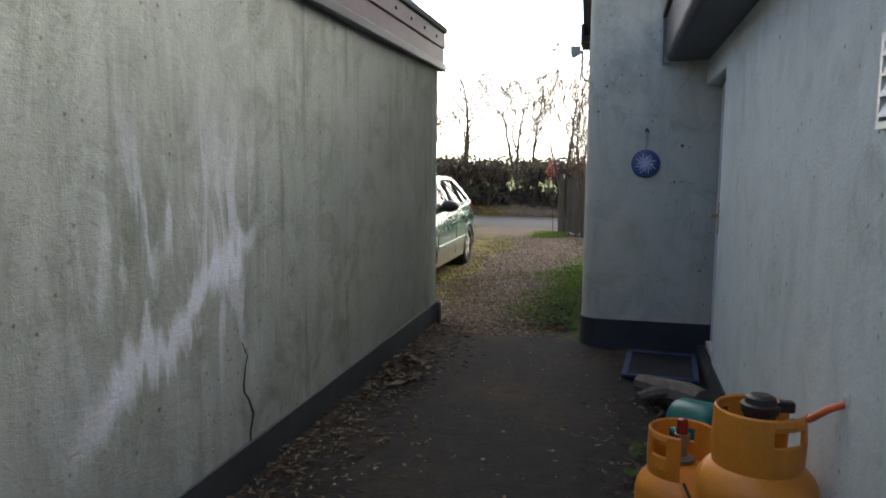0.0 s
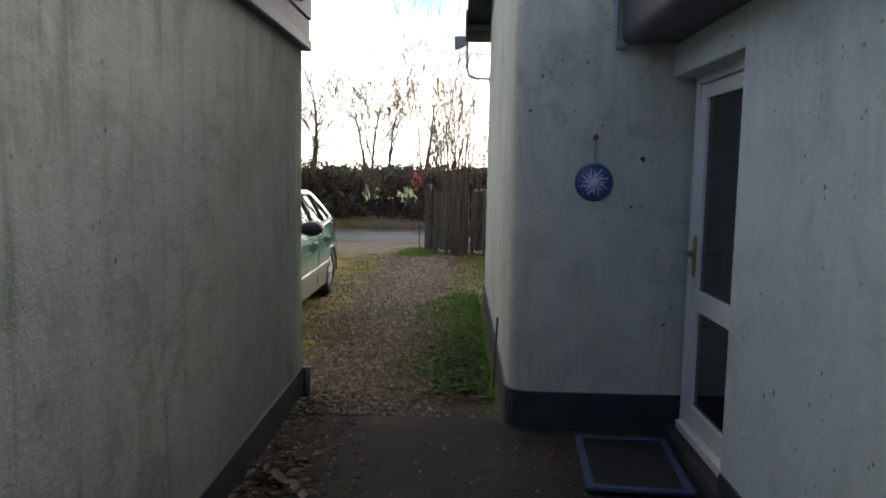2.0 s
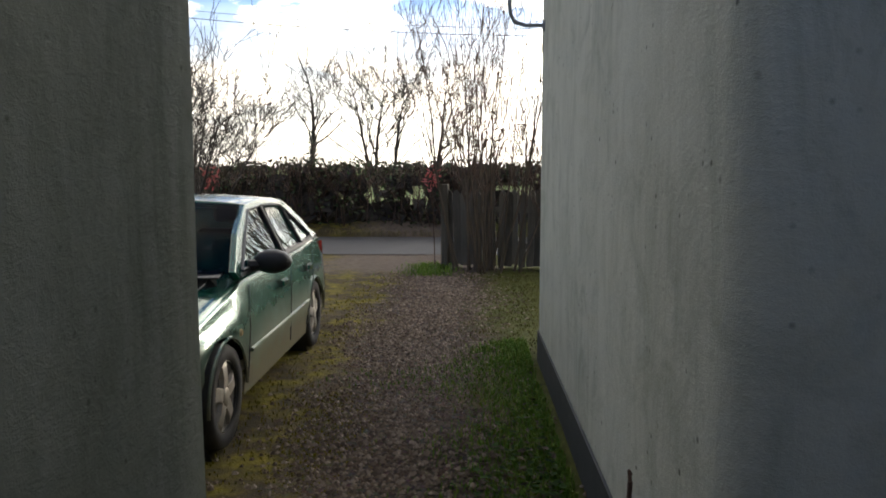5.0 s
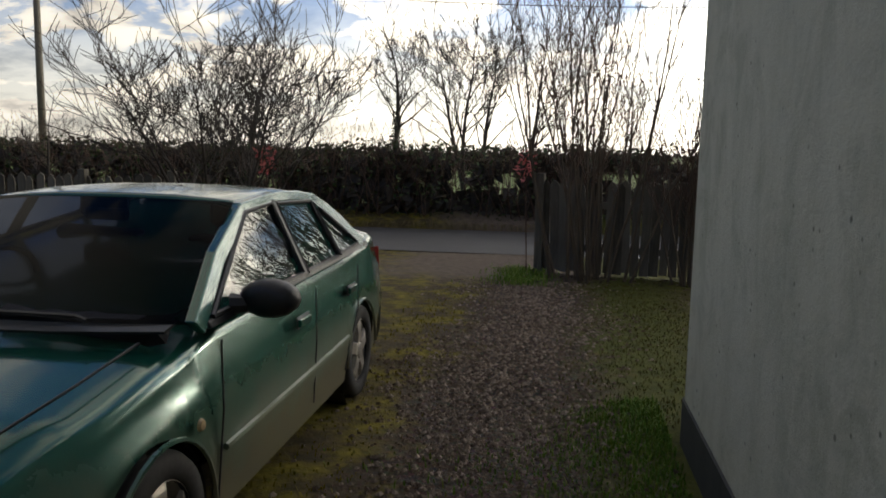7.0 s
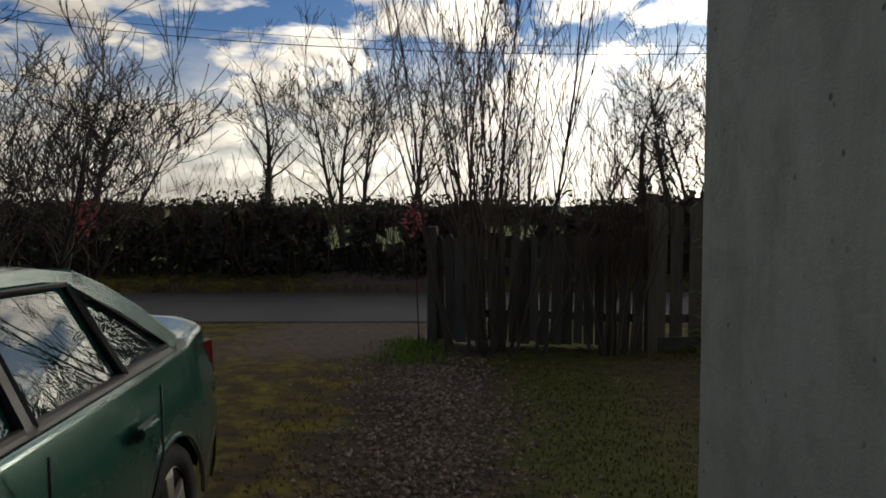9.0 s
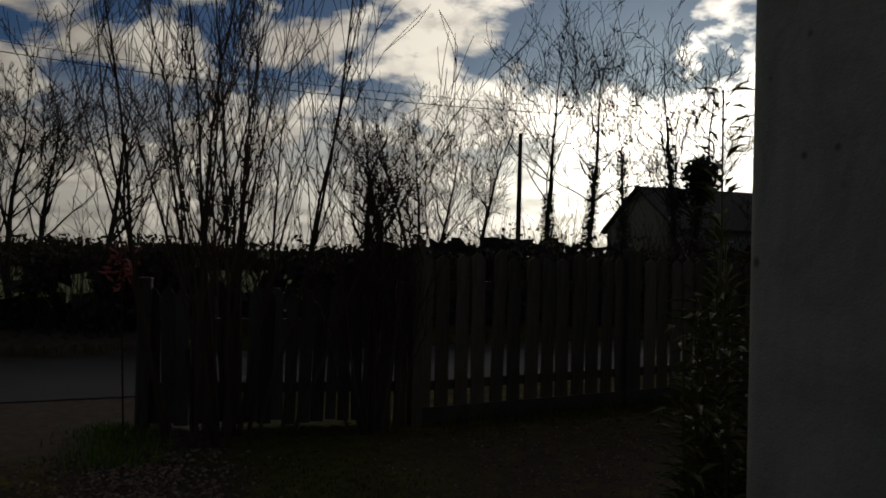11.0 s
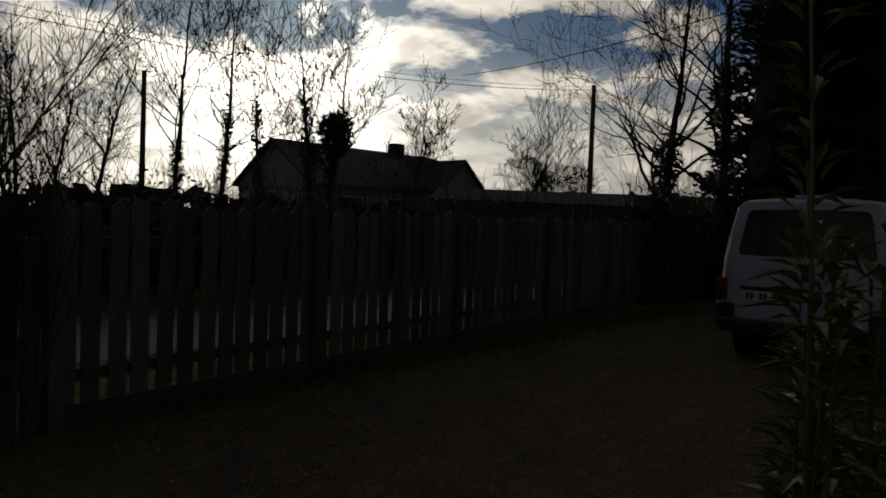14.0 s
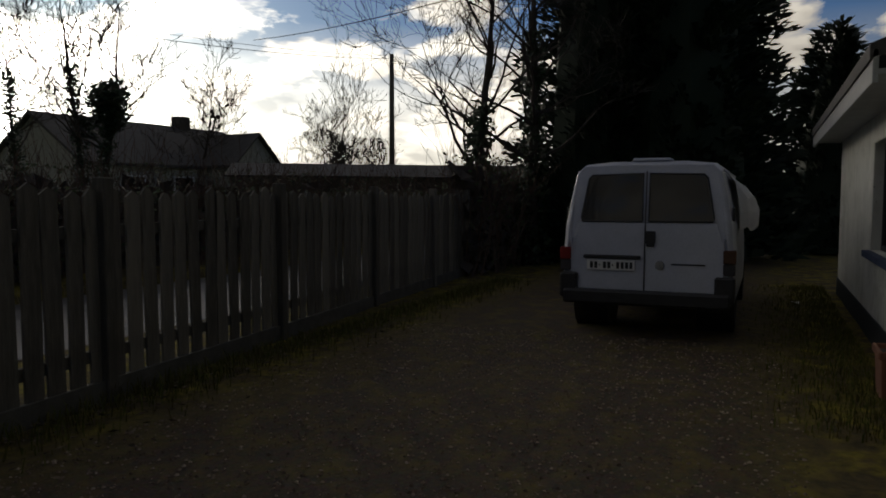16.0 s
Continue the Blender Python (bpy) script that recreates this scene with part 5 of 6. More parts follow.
def grow(g, r, start, direction, length, radius, depth, spread, shrink=0.72, kids=3, up=0.25, wiggle=0.16, sides=5, twigs=None, segs=5, thin=0.0035):
    """One branch and its branches, as tapered tubes."""
    p, d = Vector(start), Vector(direction).normalized()
    pts, rad = [p.copy()], [radius]
    spots = []
    for i in range(segs):
        d = (d + Vector((r.uniform(-1, 1), r.uniform(-1, 1), r.uniform(-1, 1))) * wiggle + Vector((0, 0, up * 0.25))).normalized()
        p = p + d * (length / segs)
        pts.append(p.copy())
        rad.append(max(thin, radius * (1 - 0.62 * (i + 1) / segs)))
        spots.append((p.copy(), d.copy(), rad[-1]))
    g.tube(pts, rad, sides if radius > 0.02 else 3, False)
    if depth <= 0:
        return
    for k in range(kids):
        at = spots[min(segs - 1, max(1 if depth > 1 else 0, int(segs * (0.35 + 0.65 * (k + r.random()) / kids))))]
        ax = Vector((r.uniform(-1, 1), r.uniform(-1, 1), r.uniform(-0.3, 0.6)))
        nd = (at[1] + ax.normalized() * spread * r.uniform(0.7, 1.5)).normalized()
        grow(g, r, at[0], nd, length * shrink * r.uniform(0.7, 1.15), max(thin, at[2] * 0.72), depth - 1, spread, shrink, kids, up, wiggle, sides, twigs, max(3, segs - 1), thin)


def leaf_cloud(g, r, centre, size, n, leaf, flat=0.0):
    """Small folded leaves scattered in an ellipsoid."""
    for _ in range(n):
        while True:
            q = Vector((r.uniform(-1, 1), r.uniform(-1, 1), r.uniform(-1, 1)))
            if q.length < 1:
                break
        c = Vector(centre) + Vector((q.x * size[0], q.y * size[1], q.z * size[2]))
        a = Vector((r.gauss(0, 1), r.gauss(0, 1), r.gauss(0, 1) * (1 - flat))).normalized() * leaf * r.uniform(0.6, 1.3)
        b = a.orthogonal().normalized() * leaf * r.uniform(0.3, 0.55)
        g.add([c - a, c + b, c + a, c - b], [(0, 1, 2), (0, 2, 3)])


def bare_tree(at, height, rng, label, trunk=0.16, spread=0.62, depth=4, kids=3, lean=(0, 0), ivy=0.0, stems=1, mat=None, first=0.42, up=0.35, thin=0.006, ivy_top=0.0, ivy_size=0.3, shrink=0.66, fan=0.22):
    r = random.Random(rng)
    t = thing("tree", label, "tree", at=at)
    g, c = Geo(), Geo()
    for s in range(stems):
        a = 2 * math.pi * s / max(1, stems) + r.uniform(-0.4, 0.4)
        o = Vector((math.cos(a), math.sin(a), 0)) * (0.0 if stems == 1 else 0.12)
        d = Vector((lean[0] + (0 if stems == 1 else math.cos(a) * fan), lean[1] + (0 if stems == 1 else math.sin(a) * fan), 1)).normalized()
        p = Vector((0, 0, -0.1)) + o
        pts, rad, spots = [p.copy()], [trunk], []
        n = 9
        for i in range(n):
            d = (d + Vector((r.uniform(-1, 1), r.uniform(-1, 1), 0)) * 0.07).normalized()
            p = p + d * (height * 0.72 / n)
            pts.append(p.copy())
            rad.append(max(thin, trunk * (1 - 0.75 * (i + 1) / n)))
            if (i + 1) / n >= first:
                spots.append((p.copy(), d.copy(), rad[-1], (i + 1) / n))
        g.tube(pts, rad, 8, False)
        for p2, d2, r2, f in spots:
            for k in range(3):
                a2 = r.uniform(0, 6.28)
                nd = (d2 * 0.62 + Vector((math.cos(a2), math.sin(a2), 0.1)) * spread * 1.25).normalized()
                grow(c, r, p2, nd, height * (0.33 - 0.13 * f) * r.uniform(0.6, 1.15), r2 * 0.46, depth - 1, spread * 1.3, shrink, kids, up * 0.9, 0.28, 5, None, 5, thin)
        grow(c, r, p, d, height * 0.28, rad[-1], depth - 1, spread * 1.2, shrink, kids, up, 0.22, 5, None, 5, thin)
        if ivy:
            iv = Geo()
            for i in range(int(ivy * height * 1.0 / 0.16) + 1):
                z = i * 0.16
                q = pts[min(n, int(z / (height * 0.72) * n))]
                k = ivy_size * (1 - 0.4 * i / (ivy * height / 0.16 + 1))
                leaf_cloud(iv, r, (q.x, q.y, z + 0.1), (k, k, 0.2), 60, 0.05 + 0.25 * max(0.0, ivy_size - 0.3))
            if ivy_top:
                q = pts[min(n, int(ivy * height / (height * 0.72) * n))]
                for _ in range(7):
                    leaf_cloud(iv, r, (q.x + r.uniform(-1, 1) * ivy_top * 0.5, q.y + r.uniform(-1, 1) * ivy_top * 0.5, ivy * height + r.uniform(-0.6, 0.5) * ivy_top), (ivy_top * 0.45,) * 3, 380, 0.15)
            part("ivy", iv, M_IVY, t, "dark ivy on the trunk")
    part("trunk", g, mat or M_BARK, t, smooth=True)
    part("crown", c, mat or M_BARK, t)
    return t


def shrub(at, height, rng, label, stems=26, width=0.9, depth=2, kids=3, mat=None, twig=None, lean=0.28, base=0.5, thick=0.017):
    """Many upright stems from one base with fine twigs."""
    r = random.Random(rng)
    s = thing("shrub", label, "shrub", at=at)
    g, c = Geo(), Geo()
    for i in range(stems):
        a = r.uniform(0, 6.28)
        q = r.random() ** 0.6
        o = Vector((math.cos(a) * width * q * base, math.sin(a) * width * q * base * 0.6, -0.05))
        d = Vector((math.cos(a) * lean * q + r.uniform(-0.1, 0.1), math.sin(a) * lean * q + r.uniform(-0.1, 0.1), 1)).normalized()
        h = height * r.uniform(0.6, 1.0)
        p = o
        pts, rad = [p.copy()], [thick]
        sp = []
        n = 8
        for k in range(n):
            d = (d + Vector((r.uniform(-1, 1), r.uniform(-1, 1), 0.1)) * 0.09).normalized()
            p = p + d * h / n
            pts.append(p.copy())
            rad.append(max(0.004, thick * (1 - 0.85 * (k + 1) / n)))
            if k > 1:
                sp.append((p.copy(), d.copy(), rad[-1]))
        g.tube(pts, rad, 5, False)
        for p2, d2, r2 in sp:
            for _ in range(2):
                a2 = r.uniform(0, 6.28)
                grow(c, r, p2, (d2 + Vector((math.cos(a2), math.sin(a2), 0.25)) * 0.55), h * 0.20, max(0.004, r2 * 0.6), depth - 1, 0.5, 0.7, kids, 0.4, 0.15, 3, None, 4, 0.0032)
    part("trunk", g, mat or M_BARKP, s)
    part("crown", c, twig or M_TWIG, s)
    return s


def thin_spot(x, z, z0, z1, rng):
    f = (z - z0) / (z1 - z0)
    return 0.3 < f < 0.86 and noise.noise((x * 1.6, z * 2.6, rng * 3.1)) + 0.45 * noise.noise((x * 0.5, 7.7, rng)) > 0.26


def hedge(name, x0, x1, y, z0, z1, depth, rng, label, density=1.0):
    """A thick hedge of twigs and small leaves, uneven along its top."""
    r = random.Random(rng)
    g, tw = Geo(), Geo()
    n = int((x1 - x0) * 300 * density)
    for _ in range(n):
        x = r.uniform(x0, x1)
        top = z1 + noise.noise((x * 0.55, rng, 0)) * 0.30 + noise.noise((x * 2.3, rng, 4)) * 0.16
        z = z0 + (top - z0) * (1 - r.random() ** 1.15)
        if thin_spot(x, z, z0, z1, rng) and r.random() < 0.8:
            continue
        yy = y + r.uniform(-0.5, 0.62) * depth * (0.65 + 0.35 * math.sin(math.pi * min(1, max(0, (z - z0) / (z1 - z0)))))
        c = Vector((x, yy, z))
        s = r.uniform(0.025, 0.065) * (1 if y < 40 else 2.2)
        a = Vector((r.gauss(0, 1), r.gauss(0, 1), r.gauss(0, 1))).normalized() * s
        b = a.orthogonal().normalized() * s * 0.6
        g.add([c - a, c + b, c + a, c - b], [(0, 1, 2), (0, 2, 3)])
    for _ in range(int((x1 - x0) * 16 * density)):
        x = r.uniform(x0, x1)
        d = Vector((r.uniform(-0.5, 0.5), r.uniform(-0.4, 0.4), 1))
        grow(tw, r, (x, y + r.uniform(-0.3, 0.3) * depth, z0), d, (z1 - z0) * r.uniform(0.7, 1.12), 0.016, 1, 0.6, 0.5, 3, 0.3, 0.2, 3, None, 5, 0.004)
    h = thing(name, label, "hedge", kind="stuff")
    part("leaves", g, M_HEDGE, h)
    part("twigs", tw, M_TWIG, h)
    # ragged dark sheets added inside to close the hedge, open where it is thin
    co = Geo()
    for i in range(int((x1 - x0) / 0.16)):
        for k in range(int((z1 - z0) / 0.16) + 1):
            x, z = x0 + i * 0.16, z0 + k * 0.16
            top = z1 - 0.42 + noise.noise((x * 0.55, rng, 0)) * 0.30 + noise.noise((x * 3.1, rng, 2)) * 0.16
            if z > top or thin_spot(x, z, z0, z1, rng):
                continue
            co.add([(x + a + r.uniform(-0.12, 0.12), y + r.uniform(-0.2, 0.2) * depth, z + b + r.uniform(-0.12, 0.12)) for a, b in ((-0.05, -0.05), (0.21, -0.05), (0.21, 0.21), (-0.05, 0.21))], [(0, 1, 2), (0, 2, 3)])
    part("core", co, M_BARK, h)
    return h


hedge("hedge", -22, 30, HEDGE_Y - 0.25, 0.10, 1.72, 1.1, 11, "brown winter roadside hedge with some ivy", 1.7)
hedge("hedge", -60, 90, 62, 0.2, 2.0, 2.0, 12, "distant field hedge", 0.4)

# trees on the far side of the road
bare_tree((-6.0, 31.5, 0.2), 5.4, 21, "bare roadside ash with ivy on its trunk", 0.15, 0.65, 4, 3, (0.05, 0), ivy=0.42, first=0.5, ivy_size=0.28)
bare_tree((-2.95, 27.0, 0.2), 4.9, 22, "bare multi-stemmed tree with an ivy knob", 0.075, 0.42, 4, 3, (-0.02, 0), stems=3, ivy=0.0, first=0.4)
bare_tree((-1.75, 27.0, 0.2), 4.9, 23, "bare leaning roadside tree", 0.085, 0.5, 4, 3, (0.22, 0), first=0.35)
bare_tree((-9.1, 27.5, 0.2), 4.4, 24, "bare pollarded roadside tree", 0.14, 0.75, 4, 3, (0.0, 0), ivy=0.3, first=0.55)
bare_tree((3.95, 27.2, 0.2), 4.2, 25, "bare hedgerow thorn with ivy on its trunk", 0.13, 0.85, 4, 3, (-0.1, 0), ivy=0.45, first=0.45, ivy_size=0.32)
bare_tree((6.3, 30.0, 0.2), 5.6, 26, "bare slender hedgerow tree", 0.08, 0.55, 4, 3, (0.05, 0), first=0.3, stems=2)
bare_tree((1.2, 29.0, 0.2), 3.8, 27, "small bare hedgerow tree", 0.06, 0.6, 3, 3, (0.0, 0), first=0.3)

# taller ivied hedge opposite the yard, and scrub at the end of it
hedge("hedge", 3.2, 24, HEDGE_Y + 0.9, 0.3, 2.15, 1.3, 13, "dark ivied hedge across the road", 0.9)
hedge("hedge", 13.2, 20.5, 18.6, 0.0, 2.3, 1.6, 14, "dark overgrown scrub at the end of the yard", 1.6)

# bare trees beyond the hedge, towards the sun
for x, y, h, sd, ivy, it, tr in ((17.5, 42.3, 12.6, 31, 0.34, 0, 0.15), (20.2, 42.9, 13.2, 32, 0.46, 0, 0.16), (21.7, 41.9, 10.0, 33, 0.66, 0, 0.12), (22.3, 38.9, 11.8, 34, 0.56, 0, 0.15), (22.7, 38.3, 10.3, 35, 0.51, 1.5, 0.18)):
    bare_tree((x, y, 0.2), h, sd, "tall slender bare tree with ivy on its lower trunk", tr, 0.62, 4, 3, (0.02, 0), ivy=ivy, first=0.42, up=0.3, thin=0.013, ivy_top=it, ivy_size=0.50)
bare_tree((13.7, 42.0, 0.2), 9.0, 36, "spreading bare tree behind the hedge", 0.13, 0.75, 4, 3, (0, 0), first=0.3, thin=0.010)
bare_tree((11.2, 43.0, 0.2), 8.0, 37, "bare tree behind the hedge", 0.12, 0.7, 4, 3, (0.05, 0), first=0.3, thin=0.010)
bare_tree((8.9, 41.0, 0.2), 7.6, 38, "bare ivied thorn tree behind the hedge", 0.15, 0.75, 4, 3, (-0.05, 0), ivy=0.5, first=0.35, thin=0.010, ivy_size=0.4)
bare_tree((31.5, 41.0, 0.2), 8.2, 39, "round-crowned bare tree beside the neighbouring house", 0.14, 0.85, 4, 4, (0.05, 0), first=0.35, thin=0.012)
bare_tree((46.8, 41.7, 0.2), 11.0, 40, "tall feathery bare tree in the distance", 0.12, 0.5, 4, 3, (0, 0), first=0.35, thin=0.013)
bare_tree((44.0, 40.5, 0.2), 6.6, 41, "low bushy bare tree in the distance", 0.12, 0.8, 4, 4, (0, 0), first=0.25, thin=0.013, stems=2)
bare_tree((49.0, 39.5, 0.2), 6.2, 42, "low bushy bare tree in the distance", 0.12, 0.8, 4, 4, (0, 0), first=0.25, thin=0.013)
bare_tree((15.0, 18.9, 0.0), 8.4, 43, "large bare ivied tree at the end of the fence", 0.15, 0.62, 5, 3, (0.0, 0.05), ivy=0.4, first=0.25, up=0.2, thin=0.005, ivy_size=0.5)
bare_tree((16.2, 18.0, 0.0), 10.0, 44, "tall bare ivied tree beside the conifers", 0.15, 0.65, 5, 3, (0.02, 0), ivy=0.5, first=0.3, thin=0.005, ivy_size=0.45)

# shrubs by the fences
shrub((-0.3, 17.48, 0), 4.8, 51, "tall many-stemmed bare shrub against the paling fence", 24, 1.0, 2, 4, lean=0.27, base=0.55, thick=0.021)
shrub((0.9, 17.3, 0), 2.2, 52, "bare twiggy shrub against the fence", 14, 0.5, 2, 3, lean=0.2)
bare_tree((-5.05, 17.3, 0.0), 3.5, 53, "small bare fruit tree of forked spreading limbs", 0.034, 0.62, 3, 4, (0.0, 0), first=0.38, up=0.3, thin=0.0045, mat=M_BARK, stems=7, fan=0.44)
bare_tree((-9.6, 20.2, 0.0), 2.6, 54, "small bare spreading tree by the far fence", 0.05, 0.9, 3, 3, (-0.1, 0), first=0.3, up=0.2, thin=0.004)


def blossom(at, rng):
    b = thing("blossom_sprig", "cluster of dull pink leaves on a thin sprig", "sprig", "pink sprigs", at=at)
    r = random.Random(rng)
    g = Geo()
    leaf_cloud(g, r, (0, 0, 0.0), (0.16, 0.12, 0.22), 46, 0.045)
    part("leaves", g, M_PINK, b)
    part("stem", Geo().tube([(0.05, 0, -at[2]), (0.02, 0, -at[2] * 0.4), (0, 0, 0.1)], 0.008, 5), M_TWIG, b)


blossom((-4.45, 17.2, 1.45), 1)
blossom((-1.15, 17.85, 1.42), 2)


def conifer(at, height, radius, rng, label, low=0.0):
    """A dense evergreen of drooping sprays on whorled boughs."""
    r = random.Random(rng)
    t = thing("conifer", label, "conifer", at=at)
    part("trunk", Geo().tube([(0, 0, -0.1), (0.05, 0, height * 0.5), (0, 0, height * 0.97)], [0.22, 0.13, 0.02], 7), M_BARK, t)
    g = Geo()
    # solid cone added inside the boughs to block light coming through
    core = Geo()
    rings = []
    for i in range(9):
        f = i / 8
        rings.append([(math.cos(b) * q, math.sin(b) * q, 0.05 + f * height * 0.93) for b, q in ((2 * math.pi * j / 11, radius * (1 - f) ** 0.62 * 0.66 * (1 + 0.25 * noise.noise((j * 0.9, i * 0.8, rng))) + 0.03) for j in range(11))])
    core.loft(rings)
    part("opaque_core", core, M_CONIFER, t)
    n = int(height * 26)
    for i in range(n):
        f = low + (1 - low) * (i + r.random()) / n
        z = 0.2 + f * (height - 0.2)
        ln = radius * (1 - f) ** 0.62 * r.uniform(0.65, 1.12) + 0.15
        a = i * 2.4 + r.uniform(-0.4, 0.4)
        dx, dy = math.cos(a), math.sin(a)
        for k in range(int(10 + ln * 34)):
            u = r.random() ** 0.6
            p = Vector((dx * ln * u, dy * ln * u, z + 0.10 * ln - 0.16 * ln * u * u + r.uniform(-0.16, 0.16)))
            w = Vector((r.uniform(-1, 1), r.uniform(-1, 1), r.uniform(-0.4, 0.5))) * 0.16
            d = (Vector((dx, dy, r.uniform(-0.1, 0.7))) + w * 3).normalized() * r.uniform(0.16, 0.40)
            s = d.orthogonal().normalized() * r.uniform(0.04, 0.085)
            q = p + w
            g.add([q, q + d * 0.4 + s, q + d, q + d * 0.5 - s], [(0, 1, 2), (0, 2, 3)])
    part("foliage", g, M_CONIFER, t)


conifer((18.3, 16.9, 0), 14.0, 2.2, 61, "large dark overgrown cypress behind the van")
conifer((18.6, 15.2, 0), 16.0, 2.5, 62, "tall dark overgrown cypress behind the van")
conifer((20.6, 14.5, 0), 14.5, 2.0, 63, "large dark cypress beside the house end")
conifer((23.0, 11.55, 0), 6.1, 1.8, 64, "smaller feathery cypress beyond the house")


def utility_pole(at, height, label, bars=True):
    p = thing("utility_pole", label, "utility pole", "utility poles", at=at)
    part("pole", Geo().tube([(0, 0, -0.1), (0.02, 0, height)], [0.14, 0.10], 10), M_WOOD, p, smooth=True)
    if bars:
        part("bracket", Geo().box(-0.12, 0.12, -0.03, 0.03, height - 0.55, height - 0.40, 0.01), M_DARK, p)
        for z in (0.15, 0.45):
            part("insulator", Geo().lathe([(0.0, 0.09), (0.03, 0.08), (0.045, 0.03), (0.02, 0.0)], 8, (0.12, 0, height - z)), M_CONC, p)


utility_pole((-18.5, 32.0, 0.2), 7.6, "dark timber utility pole by the road")
utility_pole((29.1, 28.2, 0.2), 7.5, "dark timber utility pole beyond the fence")
utility_pole((16.3, 43.0, 0.2), 7.3, "slim timber utility pole among the trees", False)


def wire(a, b, sag, r, label):
    a, b = Vector(a), Vector(b)
    pts = []
    for i in range(25):
        t = i / 24
        p = a.lerp(b, t)
        p.z -= sag * 4 * t * (1 - t)
        pts.append(p)
    tagged(part("overhead_wire", Geo().tube(pts, r, 5), M_BLACK), label, "cable", "overhead wires")


wire((-18.4, 32.0, 7.7), (29.1, 28.2, 7.5), 1.95, 0.012, "black overhead cable sagging between timber poles")
wire((-18.4, 32.0, 7.95), (29.1, 28.2, 7.62), 1.92, 0.008, "thin black overhead cable sagging between timber poles")
wire((29.1, 28.2, 7.5), (70.0, 18.0, 8.5), 1.0, 0.012, "black overhead cable running on from the pole")
wire((20.5, 28.9, 6.72), (8.5, 10.4, 5.2), 0.35, 0.012, "black service cable running to the house roof")
wire((16.3, 43.0, 7.4), (34.0, 46.0, 6.0), 0.4, 0.010, "thin black cable to the neighbouring house")


def neighbour_house():
    h = thing("house", "low pebble-dashed bungalow with grey hipped gables beyond the road", "house", at=(24.9, 44.9, 0.2))
    h.rotation_euler[2] = math.atan2(-1.6, 14.5)
    ln, hw, ze, zr = 12.0, 3.6, 3.1, 5.4
    w = Geo().box(0, ln, -hw, hw, 0, ze)
    w.add([(0, -hw, ze), (0, hw, ze), (0, 0, zr - 0.1), (0.2, -hw, ze), (0.2, hw, ze), (0.2, 0, zr - 0.1)], [(0, 2, 1), (3, 4, 5)])
    part("wall", w, M_DASH, h)
    g = Geo()
    for s in (-1, 1):
        g.add([(-0.3, 0, zr), (ln, 0, zr - 0.1), (ln, s * (hw + 0.3), ze - 0.15), (-0.3, s * (hw + 0.3), ze - 0.15), (-0.3, 0, zr - 0.15), (ln, 0, zr - 0.25), (ln, s * (hw + 0.3), ze - 0.3), (-0.3, s * (hw + 0.3), ze - 0.3)],
              [(0, 1, 2, 3), (7, 6, 5, 4), (3, 2, 6, 7), (0, 3, 7, 4), (1, 5, 6, 2)])
    part("roof", g, M_TILE, h)
    wa, wb, wm, wr = 6.9, 10.3, 8.6, 4.75
    wg = Geo().box(wa, wb, -hw - 2.2, -hw, 0, ze)
    wg.add([(wa, -hw - 2.2, ze), (wb, -hw - 2.2, ze), (wm, -hw - 2.2, wr - 0.1)], [(0, 1, 2)])
    part("wing_wall", wg, M_DASH, h)
    g = Geo()
    for s, xe in ((-1, wa - 0.2), (1, wb + 0.2)):
        g.add([(wm, -hw - 2.5, wr), (wm, 0, wr), (xe, 0, ze - 0.12), (xe, -hw - 2.5, ze - 0.12), (wm, -hw - 2.5, wr - 0.12), (wm, 0, wr - 0.12), (xe, 0, ze - 0.24), (xe, -hw - 2.5, ze - 0.24)],
              [(0, 1, 2, 3), (7, 6, 5, 4), (3, 2, 6, 7), (0, 3, 7, 4)])
    part("wing_roof", g, M_TILE, h)
    part("chimney", Geo().box(8.3, 9.1, -0.35, 0.35, zr - 0.6, zr + 0.5, 0.03), M_CONC, h)
    for x in (2.0, 5.0):
        wn = part("window", Geo().box(x, x + 1.3, -hw - 0.03, -hw + 0.02, 1.2, 2.4), M_PVC, h)
        part("pane", Geo().box(x + 0.08, x + 1.22, -hw - 0.04, -hw - 0.032, 1.28, 2.32), M_GLASS, wn)
    wn = part("window", Geo().box(wm - 0.7, wm + 0.7, -hw - 2.24, -hw - 2.19, 1.2, 2.4), M_PVC, h)
    part("pane", Geo().box(wm - 0.62, wm + 0.62, -hw - 2.25, -hw - 2.242, 1.28, 2.32), M_GLASS, wn)
    s = thing("farm_shed", "long low outbuilding with dark roof behind the hedge", "outbuilding", at=(24.2, 30.5, 0.2))
    s.rotation_euler[2] = math.atan2(-7.0, 3.7)
    part("wall", Geo().box(-2.0, 10.0, 0.2, 3.4, 0, 2.2), M_CONC, s)
    part("roof", Geo().add([(-2.2, 0, 2.2), (10.2, 0, 2.1), (10.2, 1.8, 2.65), (-2.2, 1.8, 2.75), (-2.2, 3.6, 2.2), (10.2, 3.6, 2.1)], [(0, 1, 2, 3), (3, 2, 5, 4), (0, 3, 4), (1, 5, 2)]), M_FELT, s, solid=0.06)


neighbour_house()

# ---- things along the house front ----


